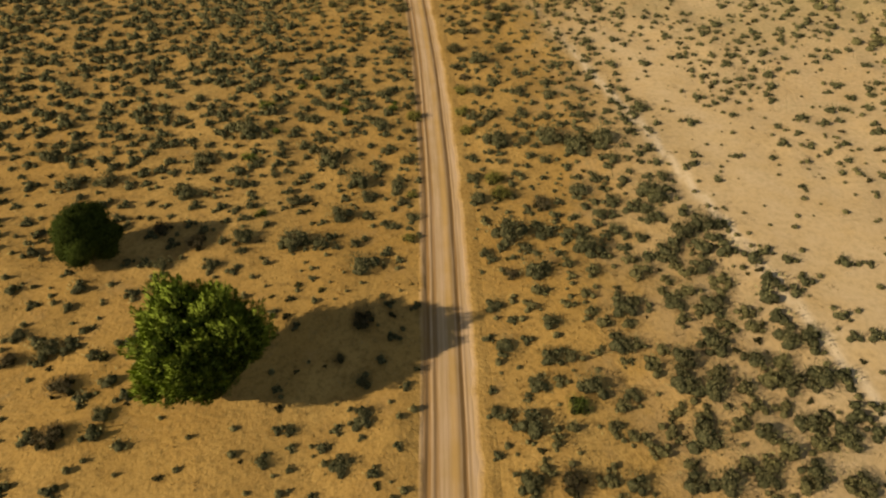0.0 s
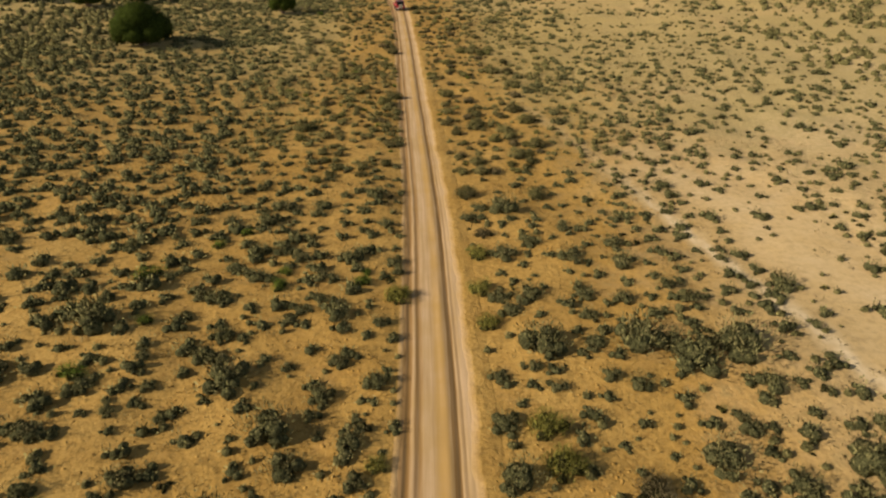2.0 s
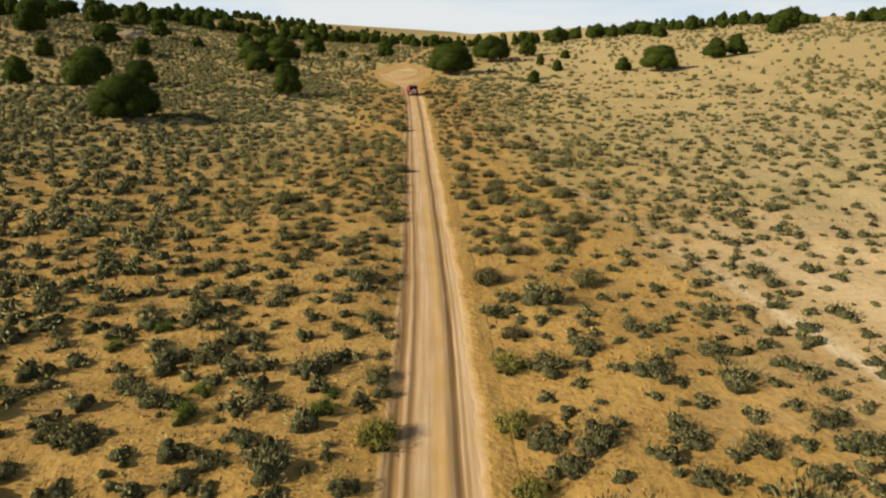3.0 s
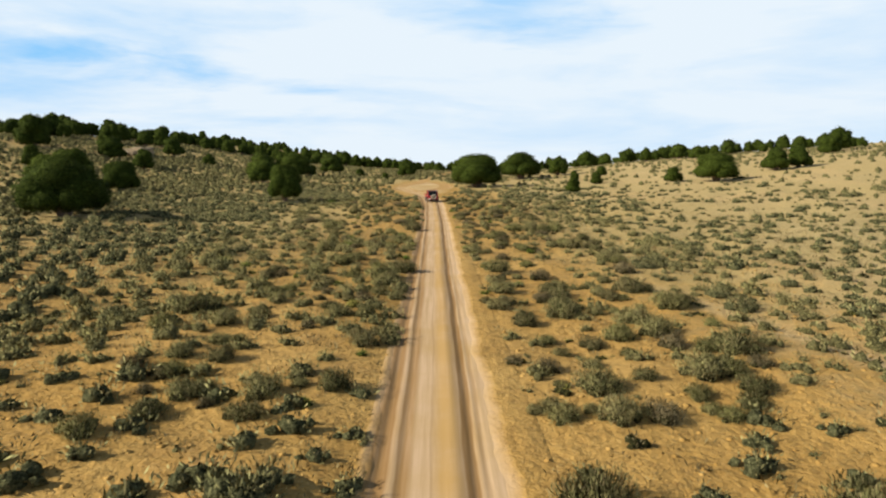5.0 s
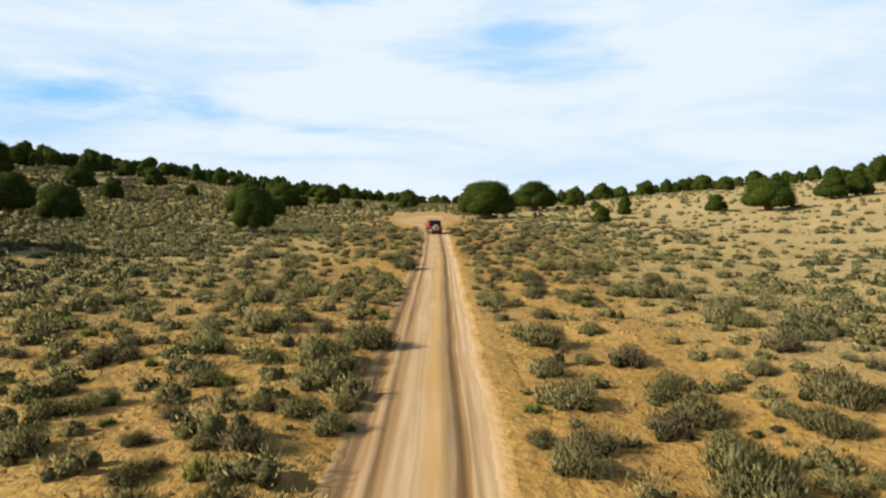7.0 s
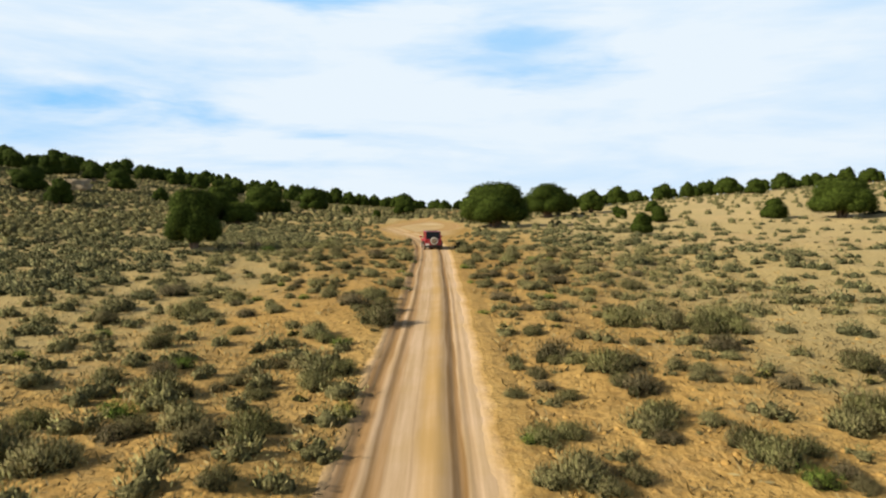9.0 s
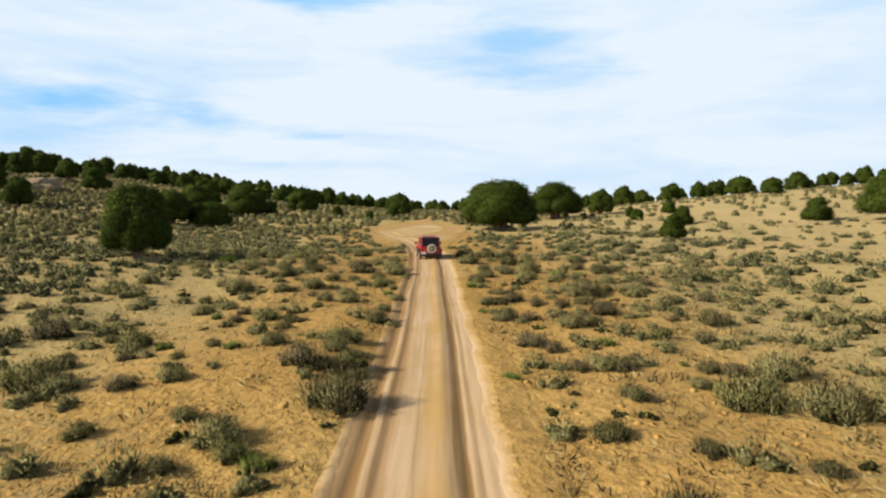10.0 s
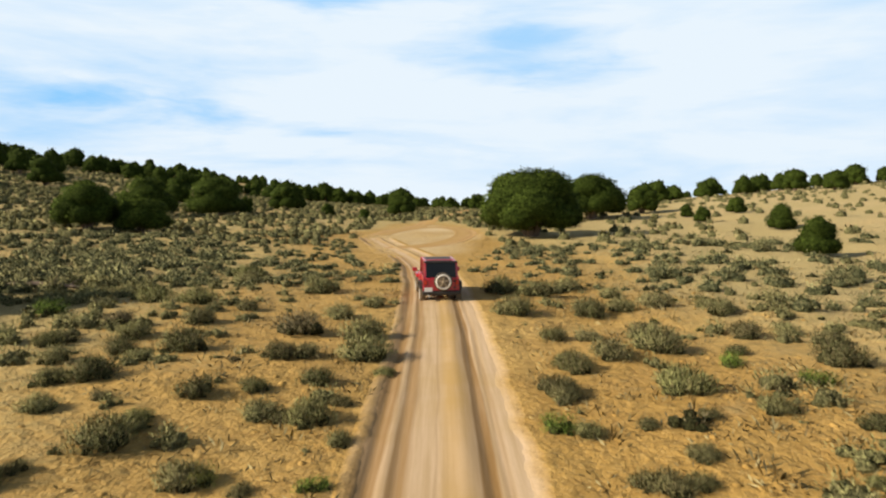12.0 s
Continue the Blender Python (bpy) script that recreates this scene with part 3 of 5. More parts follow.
def feathered_crown(rng, tufts, per, tall):
    """A full juniper crown of upright feathery tufts round a dense dark inside."""
    up = np.arcsin(rng.uniform(-0.15, 0.98, tufts))
    a = rng.uniform(0, 2 * math.pi, tufts)
    v = np.stack([np.cos(up) * np.cos(a), np.cos(up) * np.sin(a), np.sin(up)], 1)
    swell = 1 + 0.16 * np.sin(a * 3 + 1) + 0.12 * np.sin(a * 5 + up * 4)
    foot = v * (swell * rng.uniform(0.72, 0.96, tufts))[:, None] * (0.40, 0.40, 0.46 * tall) + (0, 0, 0.40 * tall)
    way = unit(v * 0.55 + (0, 0, 0.85) + rng.normal(scale=0.15, size=(tufts, 3)))
    long = rng.uniform(0.13, 0.24, tufts)
    kk = np.repeat(np.arange(tufts), per)
    f = rng.uniform(0, 1, len(kk)) ** 0.8
    wide = 0.052 * (1.05 - f) ** 0.6
    side = rng.normal(size=(len(kk), 3))
    side = unit(side - np.sum(side * way[kk], 1)[:, None] * way[kk])
    at = foot[kk] + way[kk] * (long[kk] * f)[:, None] + side * wide[:, None]
    leaves = blades(rng, at, way[kk] + side * 0.5 + rng.normal(scale=0.2, size=(len(kk), 3)), rng.uniform(0.030, 0.060, len(kk)), rng.uniform(0.006, 0.011, len(kk)))
    heart = dome(rng, np.array([0, 0, 0.42 * tall]), 0.36, 12, 6, 1.15 * tall, -0.9, 0.1)
    balls = [heart] + [dome(rng, p + w_ * l_ * 0.3, 0.042, 6, 3, 1.5) for p, w_, l_ in zip(foot, way, long)]
    nor = np.concatenate([unit(heart[0] - (0, 0, 0.4 * tall))] + [unit(dc - p) for (dc, _), p in zip(balls[1:], foot)] + [np.repeat(unit(side + 0.5 * way[kk] + 0.5 * v[kk]), 4, 0)])
    co, fa = joined(*balls, leaves)
    return co, facing(co, fa, nor), nor, len(heart[1]) + 18 * tufts


CROWNS = {}
co, fa, nor, ni = feathered_crown(rng, 300, 130, 1.0)
tc, tf = sticks(rng, (0, 0, -0.08), [(0.02, 0.01, 0.7)] + [(0.27 * math.cos(j * 1.05), 0.27 * math.sin(j * 1.05), 0.35 + 0.06 * j) for j in range(6)], 0.045, 0.012, 6)
co2, fa2, nor2, ni2 = rounded_crown(rng, 5200, 9)
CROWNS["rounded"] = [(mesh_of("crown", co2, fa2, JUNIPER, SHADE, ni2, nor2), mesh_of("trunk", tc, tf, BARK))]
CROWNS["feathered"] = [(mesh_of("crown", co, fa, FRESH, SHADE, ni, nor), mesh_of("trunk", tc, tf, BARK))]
for key, count, clumps, per, leaf, inside in (("near", 6, 1900, 9, 0.033, 0.95), ("far", 6, 130, 5, 0.066, 0.94), ("woods", 5, 16, 4, 0.10, 0.95)):
    CROWNS[key] = []
    for i in range(count):
        co, fa, nor = crown_shape(rng, clumps, per, (1.0, 0.96, 1.0, 0.94, 1.0, 0.96)[i], leaf, inside)
        tips = [(0.02, 0.01, 0.7)] + [(0.27 * math.cos(j * 1.05 + i), 0.27 * math.sin(j * 1.05 + i), 0.35 + 0.06 * j) for j in range(6)]
        tc, tf = sticks(rng, (0, 0, -0.08), tips, 0.045, 0.012, 6)
        if key == "woods":
            CROWNS[key].append((co, fa, 18 * 21, nor))
            continue
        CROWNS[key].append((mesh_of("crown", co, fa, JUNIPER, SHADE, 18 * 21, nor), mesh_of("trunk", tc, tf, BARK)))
TREES = []


def juniper(x, y, wide, high, key="far", label="dark green rounded juniper tree on sandy ground", group="junipers"):
    i = len(TREES)
    crown, trunk = CROWNS[key][i % len(CROWNS[key])]
    base = new("juniper_tree")
    base.matrix_world = Matrix.LocRotScale((x, y, float(ground_z(x, y)) - 0.05), Euler((0, 0, i * 1.7)), (wide, wide, high))
    tagged(base, label, "tree", group)
    link("trunk", trunk, base)
    link("crown", crown, base)
    TREES.append((x, y, wide))
    return base


juniper(-12.5, 19.2, 6.9, 6.8, "feathered", "large bushy green juniper tree casting a long shadow")
juniper(-22.9, 29.2, 4.3, 4.3, "rounded", "small dark green juniper tree on sand")
juniper(-4.6, 174.3, 10.0, 6.9, "rounded", "big rounded dark juniper tree beside the turning place")
juniper(4.9, 204.8, 10.0, 6.7, "rounded", "broad dark green juniper tree with an open crown")
for x, y, wide, high in ((11.4, 152.7, 2.5, 2.3), (18.4, 174.6, 2.6, 2.5), (36.6, 162.3, 7.4, 5.2), (30.6, 166.6, 3.3, 2.8), (-29.2, 133.4, 4.6, 5.4),
                         (-40.7, 105.5, 7.8, 5.8), (-55.2, 138.2, 5.4, 4.8), (-44.6, 166.4, 5.6, 4.6), (-40.2, 168.0, 5.0, 3.4), (-53.8, 191.6, 7.6, 5.0), (-50.0, 203.0, 8.4, 5.4), (-61.0, 131.0, 5.6, 5.2), (-73.5, 134.0, 4.4, 4.4), (-66.5, 143.5, 6.6, 6.0), (-106.0, 188.0, 7.4, 7.0), (-87.5, 162.6, 4.3, 4.0), (16.3, 191.6, 2, 1.8), (23.5, 201.2, 2.6, 2.3), (-28.9, 209.2, 1.9, 1.7), (-37.2, 217.8, 2.3, 2.1), (17.6, 202.9, 2, 1.8)):
    juniper(x, y, wide, high, "rounded" if wide > 4.5 and y < 170 else "near")
for x, y, wide, high in ((29.9, 273.1, 6.0, 6.0), (15.5, 221.7, 5.8, 5.2), (52.0, 176.0, 5.5, 4.6), (57.5, 179.0, 5.0, 4.6), (96.1, 241.6, 7.5, 7.0), (88.0, 230.0, 6.0, 5.0),
                         (59.0, 266.8, 6.0, 5.2), (49.9, 273.2, 4.5, 5.0), (60.4, 251.2, 5.5, 4.4), (-76.7, 181.5, 5.0, 4.6), (-90.8, 193.1, 7.0, 5.4), (-66.4, 222.7, 5.5, 5.0),
                         (-61.0, 226.0, 5.0, 5.2), (-46.7, 224.3, 7.0, 5.6), (-25.6, 223.5, 5.6, 5.3), (-90.0, 220.2, 6.0, 5.2), (-76.1, 211.5, 4.0, 3.4), (-47.6, 208.4, 2.6, 2.8), (-58.0, 287.4, 4.6, 6.0)):
    juniper(x, y, wide, high)


def ridge(a, b, n, depth, seed, small=3.8, big=6.6):
    """Junipers along a skyline, from a to b."""
    r = np.random.default_rng(seed)
    for i in range(n):
        f = (i + r.uniform(-0.4, 0.4)) / n
        x, y = a[0] + (b[0] - a[0]) * f + r.uniform(-depth, depth) * 0.4, a[1] + (b[1] - a[1]) * f + r.uniform(-depth, depth)
        s = r.uniform(small, big)
        juniper(x, y, s, s * r.uniform(0.75, 1.15), "far", "distant dark juniper tree on the skyline", "junipers on the skyline")


ridge((-215, 190), (-120, 262), 58, 9, 1, 3.8, 6.4)
ridge((-170, 190), (-105, 240), 34, 12, 6, 3.6, 6.4)
ridge((-120, 262), (-45, 300), 74, 9, 2, 2.6, 5.0)
ridge((-45, 302), (35, 305), 40, 12, 3, 2.6, 5.0)
ridge((30, 300), (110, 275), 50, 12, 4, 3.0, 5.6)
ridge((110, 275), (200, 230), 46, 12, 5, 3.0, 5.4)


# single shrubs, stretch by stretch: place and width in metres
for x, y, wide in ((4.3, 13.5, 1.5), (9.3, 13.7, 1.3), (12.1, 13.7, 1.5), (14, 13.7, 1.8), (20.8, 13.8, 1.3), (16.1, 14, 1.5), (18.5, 14.3, 1.6), (-5, 14.4, 1.4), (-9, 14.6, 1), (-6.1, 15.6, 0.9), (21.1, 16.2, 1.6), (17, 16.3, 1.4), (13.8, 16.4, 2.4), (-8, 16.5, 0.8), (-4.4, 17, 1.5), (4.7, 17, 2.1), (19.7, 17, 1.7), (-17.6, 17.1, 1.1), (2.8, 17.7, 1), (10.5, 19.1, 1.2), (15, 19.2, 2.1), (8.2, 19.4, 1.9), (-4.4, 19.5, 1.2), (5.4, 19.5, 1.4), (13.2, 19.7, 1.9), (19.5, 19.8, 1.7), (21.5, 19.9, 2.1), (-22.3, 21.1, 1.5), (6.2, 21.2, 1.5), (18, 21.2, 1.5),):
    shrub("sage", x, y, wide)
for x, y, wide in ((13.8, 21.4, 1.7), (-24.5, 22.1, 1.2), (3.8, 22.1, 1.5), (10.2, 22.3, 1.8), (16.1, 22.8, 2.1), (20.8, 22.9, 1.8), (22.2, 23.3, 1.3), (6.4, 23.9, 1.3), (3.2, 25.3, 1.4), (11.2, 25.3, 1.9), (17, 25.5, 1.9), (14.7, 25.7, 1.7), (-15.1, 28.2, 1.2), (-18.2, 28.3, 1.2), (-5.4, 28.6, 2.2), (6, 28.6, 2.1), (17.5, 29.2, 1.8), (-13.6, 29.8, 0.8), (2.8, 30.2, 1), (-8.5, 30.6, 1.4), (15.3, 30.6, 1.8), (-10.4, 30.7, 2.1), (-6.1, 30.9, 0.9), (5.6, 30.9, 1.2), (10, 30.9, 2.2), (-13.9, 31.2, 1.8), (13.9, 31.9, 1.2), (4.6, 32.2, 2.6), (6.8, 32.2, 1.7), (8.8, 32.6, 1.1),):
    shrub("sage", x, y, wide)
for x, y, wide in ((16.9, 32.6, 1.9), (-3.5, 33, 0.9), (12.4, 33, 1.1), (18.5, 33.2, 2.3), (-7.5, 33.7, 1.9), (-2.2, 33.9, 1.3), (14.9, 33.9, 1.3), (11.5, 34.5, 1.4), (-14, 34.9, 1), (15.2, 35.2, 1.6), (-11.1, 35.4, 1.3), (-19.1, 35.7, 1.9), (-3.1, 35.7, 1.1), (2.8, 36, 1.6), (-5.7, 36.1, 1.6), (12.6, 36.2, 1.4), (-27.7, 36.8, 1.6), (-25.2, 37.1, 1.8), (15.8, 37.3, 2.4), (10.6, 37.4, 2), (-15.4, 37.5, 1.2), (-3.4, 37.6, 1.2), (-6.5, 38, 2), (-11.1, 38.6, 0.8), (2.4, 38.7, 1.4), (-18.6, 38.8, 1), (-13, 38.8, 0.8), (11.8, 39, 1.3), (17.2, 39.1, 1.3), (-30.6, 39.8, 2),):
    shrub("sage", x, y, wide)
for x, y, wide in ((-5, 40, 1.2), (-14.7, 40.1, 1.5), (-12.1, 40.2, 0.8), (-19, 40.4, 2.1), (-9, 40.6, 2.1), (4.7, 40.9, 1), (-2.8, 41, 1.2), (8.2, 41.3, 1), (-29.3, 41.4, 1.5), (13.9, 41.5, 1.6), (2.3, 41.6, 1), (7.1, 41.6, 1), (-13, 41.8, 0.8), (-6.7, 41.8, 0.7), (-23, 41.9, 1.7), (-10.5, 42.1, 1.3), (4, 42.1, 0.8), (-4.7, 42.3, 1), (11.1, 43, 2.6), (4.5, 43.4, 2.2), (-10.3, 43.7, 1.1), (6.9, 43.7, 1.3), (13.6, 43.8, 2.6), (-16.2, 43.9, 2.2), (-2.5, 44, 0.7), (9.1, 44.2, 2.6), (-12.4, 44.9, 0.9), (-7.6, 45, 1), (-3.2, 45.3, 1), (-5.2, 45.6, 1.4),):
    shrub("sage", x, y, wide)
for x, y, wide in ((-7, 45.8, 1), (6.8, 45.9, 1.1), (3.2, 46.3, 1.3), (10.2, 46.3, 0.9), (-11.1, 46.4, 1.4), (-12.1, 46.6, 0.9), (-6.3, 46.9, 0.8), (8.9, 47.6, 1.2), (12.3, 47.7, 1.2), (2.8, 47.8, 1.4), (4.1, 47.9, 1.4), (6.9, 48.1, 1.3), (-14.4, 48.3, 1), (-10.1, 48.6, 1.4), (11.4, 48.9, 1), (-6.7, 49, 1.2), (17.7, 49.6, 1.6), (-11.4, 49.9, 1.3), (-2.7, 50, 0.8), (-8.1, 50.9, 1.1), (-3, 51, 1.1), (-5.6, 51.2, 1.5), (-17.8, 51.3, 1), (9.7, 51.5, 1.7), (-10.8, 51.6, 1.3), (-9.2, 51.7, 1.2), (6.8, 51.9, 1.7), (-15.2, 52.1, 1.1), (3.1, 52.3, 1.7), (-8.2, 53.5, 0.8),):
    shrub("sage", x, y, wide)
for x, y, wide in ((4.7, 53.6, 1.4), (-9.2, 53.9, 0.7), (9.5, 53.9, 1.4), (-5.3, 54.7, 0.8), (-15.4, 55.1, 1.3), (-11.3, 55.2, 1.5), (-13.4, 55.3, 1.1), (7.1, 55.6, 1), (-4, 55.8, 1.1), (-8.4, 56.8, 1.1), (3.8, 56.8, 0.9), (1.1, 57.2, 1.1), (10.7, 57.3, 1.1), (-5.6, 57.4, 1.1), (-11, 58.1, 1.8), (-8.3, 58.1, 1.5), (3.6, 58.2, 2.3), (1.9, 58.7, 1.2), (-5, 59.6, 1.5), (1.1, 60.7, 1.5), (-12.9, 60.8, 1.1), (6, 61, 1.9), (15.2, 61.2, 1.3), (-9.6, 62.1, 0.9), (15.2, 63, 1.4), (-8.8, 63.4, 0.81), (-6.6, 63.7, 0.87), (1, 64.8, 0.85), (-8.6, 65, 1.04), (2.3, 65, 1.14),):
    shrub("sage", x, y, wide)
for x, y, wide in ((-6.7, 65.1, 1.03), (0.3, 65.2, 0.5), (1.7, 65.3, 0.5), (5.1, 65.3, 0.68), (0.7, 65.5, 0.61), (-8.4, 65.6, 0.55), (4.7, 65.7, 0.61), (-5.9, 65.8, 0.5), (-5, 65.8, 0.97), (5.9, 66.1, 0.82), (-9.7, 66.4, 0.83), (4.6, 66.6, 0.76), (2.1, 66.8, 1.22), (6.2, 67, 1), (1.1, 67.1, 0.47), (3.5, 67.5, 0.7), (-10.1, 67.6, 0.77), (-8.8, 67.7, 0.9), (6.1, 68.4, 0.86), (5.7, 68.8, 1.01), (2.3, 69.1, 0.66), (-9.7, 69.2, 0.71), (-9.3, 69.9, 0.52), (-14.8, 70.4, 0.79), (-5.2, 70.4, 1.12), (3.6, 70.4, 0.58), (7, 70.4, 1.52), (1.5, 70.6, 0.59), (6.2, 70.7, 0.86), (17.7, 71.1, 1.4),):
    shrub("sage", x, y, wide)
for x, y, wide in ((-12.6, 71.4, 0.98), (-4.9, 71.8, 0.65), (1.1, 71.9, 0.64), (-10.8, 72.2, 1.27), (3.7, 72.3, 1.11), (5.1, 72.7, 1.29), (-15.4, 72.8, 1.25), (-9.8, 73.1, 0.88), (-6.8, 73.7, 0.99), (-14.8, 73.9, 0.9), (-12.9, 74, 1.67), (-5.8, 74, 0.91), (7.4, 74, 0.69), (0.4, 74.1, 1.07), (-16.4, 74.3, 1.1), (-12.4, 74.8, 1.1), (-7.6, 74.9, 0.6), (4.7, 74.9, 1.44), (-9.8, 75.6, 0.9), (2, 75.9, 1.9), (-8.3, 76.3, 0.49), (-7.1, 76.3, 0.58), (2.7, 76.4, 0.45), (-0.6, 76.5, 0.92), (3.5, 76.5, 0.72), (2.4, 76.6, 0.82), (4.3, 76.7, 0.55), (-0.8, 76.9, 0.77), (2.2, 77.2, 1.15), (2.8, 77.2, 0.58),):
    shrub("sage", x, y, wide)
for x, y, wide in ((9.7, 77.2, 1.3), (-10.9, 77.5, 0.77), (7.2, 77.6, 1.1), (-1.2, 77.7, 0.62), (-10.4, 77.8, 0.67), (-5.2, 77.9, 0.87), (2.4, 78.2, 0.63), (-10.3, 78.5, 0.71), (-6, 78.5, 0.91), (-7, 78.6, 0.7), (5, 78.8, 0.66), (4.5, 78.9, 0.99), (-11.7, 79.1, 0.63), (-5.2, 79.2, 0.6), (2.2, 79.6, 1.17), (-8.1, 79.7, 0.38), (4.1, 79.8, 0.71), (-0.5, 80.1, 1.24), (9.7, 80.4, 1.7), (-9.1, 80.5, 0.94), (-6.3, 80.7, 1.2), (1.8, 81, 0.91), (6.5, 81.1, 0.89), (-13.9, 81.5, 0.74), (5.7, 81.5, 1.05), (-6.1, 81.8, 1), (2.5, 82.3, 0.85), (3.8, 82.3, 0.56), (-8.2, 82.4, 0.83), (-6.9, 82.4, 1.63),):
    shrub("sage", x, y, wide)
for x, y, wide in ((-0.7, 82.5, 0.94), (-10.3, 83.2, 1.11), (-12.8, 83.3, 0.82), (5, 83.4, 0.75), (8.3, 84.1, 0.69), (0.4, 84.2, 0.64), (-17, 84.5, 0.53), (7.9, 84.7, 0.64), (-16.6, 84.9, 1.26), (-6, 84.9, 1.53), (4.7, 85.1, 0.66), (-11.4, 85.5, 0.9), (-0.8, 86.1, 1.41), (-9.6, 86.2, 1.3), (-7.9, 86.6, 0.75), (-9.1, 87.8, 1), (1.1, 88, 0.87), (9.7, 88.3, 1.13), (7.7, 88.4, 1.14), (6.8, 89.3, 1), (9.1, 89.4, 1.58), (6.4, 90.1, 1.64), (-18.6, 90.2, 1.37), (-16.8, 90.4, 0.92), (-18.3, 91.6, 1.44), (-7.8, 91.9, 0.63), (-11.5, 92.4, 0.55), (-9.1, 92.4, 0.45), (-11.3, 92.8, 1.13), (-1.8, 92.8, 0.53),):
    shrub("sage", x, y, wide)
for x, y, wide in ((-12.7, 93, 1.49), (-2.7, 93, 0.71), (-15.4, 93.1, 0.88), (-2.2, 93.3, 1), (7.2, 93.3, 1.29), (-14.1, 93.4, 1.01), (-1.3, 93.4, 0.55), (2.3, 93.4, 0.45), (-22.3, 93.5, 1.3), (-8.1, 93.8, 0.71), (1.2, 94.2, 0.96), (-10.6, 94.4, 0.76), (-8.5, 94.6, 0.97), (-7.9, 94.6, 0.44), (2, 94.6, 0.6), (-9.8, 94.7, 0.88), (-13.1, 94.8, 0.8), (-2.8, 94.9, 0.74), (0.9, 94.9, 0.73), (-2.2, 95.1, 0.65), (4.5, 95.4, 2.02), (-0.5, 95.6, 0.99), (3.3, 95.7, 0.97), (0.7, 95.9, 0.56), (3.9, 96.2, 1.1), (-0.2, 96.3, 0.81), (6.3, 96.3, 2.08), (-11.2, 97, 0.72), (-11.7, 97.1, 1.09), (-9.4, 97.2, 0.55),):
    shrub("sage", x, y, wide)
for x, y, wide in ((-9.3, 97.5, 0.47), (-2, 97.5, 0.52), (-13.4, 97.6, 0.8), (-3.2, 97.6, 0.53), (-7.5, 97.7, 0.47), (-10.6, 97.8, 0.49), (-3.2, 97.8, 0.28), (-8.2, 98.1, 0.87), (-10.4, 98.4, 0.61), (1.6, 98.4, 0.37), (2.2, 98.4, 0.46), (-0.6, 98.5, 0.57), (1.2, 98.6, 0.47), (1.5, 99.1, 0.59), (-10.3, 99.2, 0.55), (-11.6, 99.3, 0.34), (-7.8, 99.3, 0.86), (-2.6, 99.3, 0.57), (-8.6, 99.4, 1.3), (-0.8, 99.4, 1.22), (0.9, 99.4, 0.61), (-9.8, 99.9, 0.63), (-3.1, 100.1, 0.45), (-1.5, 100.4, 0.68), (-2, 100.5, 0.46), (-3.2, 100.8, 0.47), (6.1, 100.8, 1.1), (2.8, 100.9, 0.57), (-14.3, 101.2, 0.52), (-14.1, 101.4, 0.92),):
    shrub("sage", x, y, wide)
for x, y, wide in ((-10.3, 102.4, 0.55), (0.7, 102.9, 0.53), (-19.2, 103, 1.1), (-9.4, 103, 0.64), (3.3, 103, 0.66), (-12.5, 103.5, 0.6), (-9.8, 103.7, 1.04), (-2.5, 104.4, 0.75), (-11, 104.6, 0.55), (3.4, 104.6, 1.02), (8, 104.8, 1.2), (4.3, 104.9, 1.03), (5.9, 105, 0.88), (-8.1, 105.7, 1.78), (2.4, 106, 1.87), (-14.9, 106.2, 0.87), (-15.8, 106.5, 1.42), (1, 106.5, 1.62), (-1.6, 106.6, 0.67), (-12.4, 106.8, 0.71), (4.5, 106.9, 1.48), (0.5, 107.5, 0.51), (0.2, 107.7, 0.53), (-8.2, 107.9, 0.58), (-19.8, 108.1, 1.55), (-16.4, 108.4, 0.78), (-8.5, 108.6, 1.01), (-13.4, 108.8, 0.43), (-3.9, 108.9, 0.26), (2.5, 108.9, 1.28),):
    shrub("sage", x, y, wide)
for x, y, wide in ((6.3, 108.9, 1.09), (0.8, 109.1, 0.6), (-1.7, 109.2, 0.92), (-3, 109.3, 0.47), (-9.2, 109.8, 0.79), (-13, 110.2, 0.48), (-11.2, 110.5, 0.85), (-20.1, 110.6, 1.3), (-16, 111.1, 1.04), (-9.5, 111.3, 0.76), (-17, 111.5, 0.54), (-9.2, 111.5, 0.77), (0.6, 113, 0.74), (-24.5, 113.1, 1.33), (-19, 113.2, 0.96), (-20.8, 113.3, 0.97), (-12, 113.4, 0.61), (-4.4, 113.8, 0.25), (-14.3, 113.9, 0.49), (-2.1, 114.2, 0.9), (-12.1, 114.6, 0.62), (-8.4, 114.6, 0.55), (-2.2, 114.7, 0.63), (-1.4, 114.7, 0.73), (-24, 114.9, 0.91), (-13.2, 115, 0.93), (0.7, 115, 0.43), (-9, 115.2, 0.92), (2.9, 115.5, 1.09), (-3.8, 115.6, 0.46),):
    shrub("sage", x, y, wide)
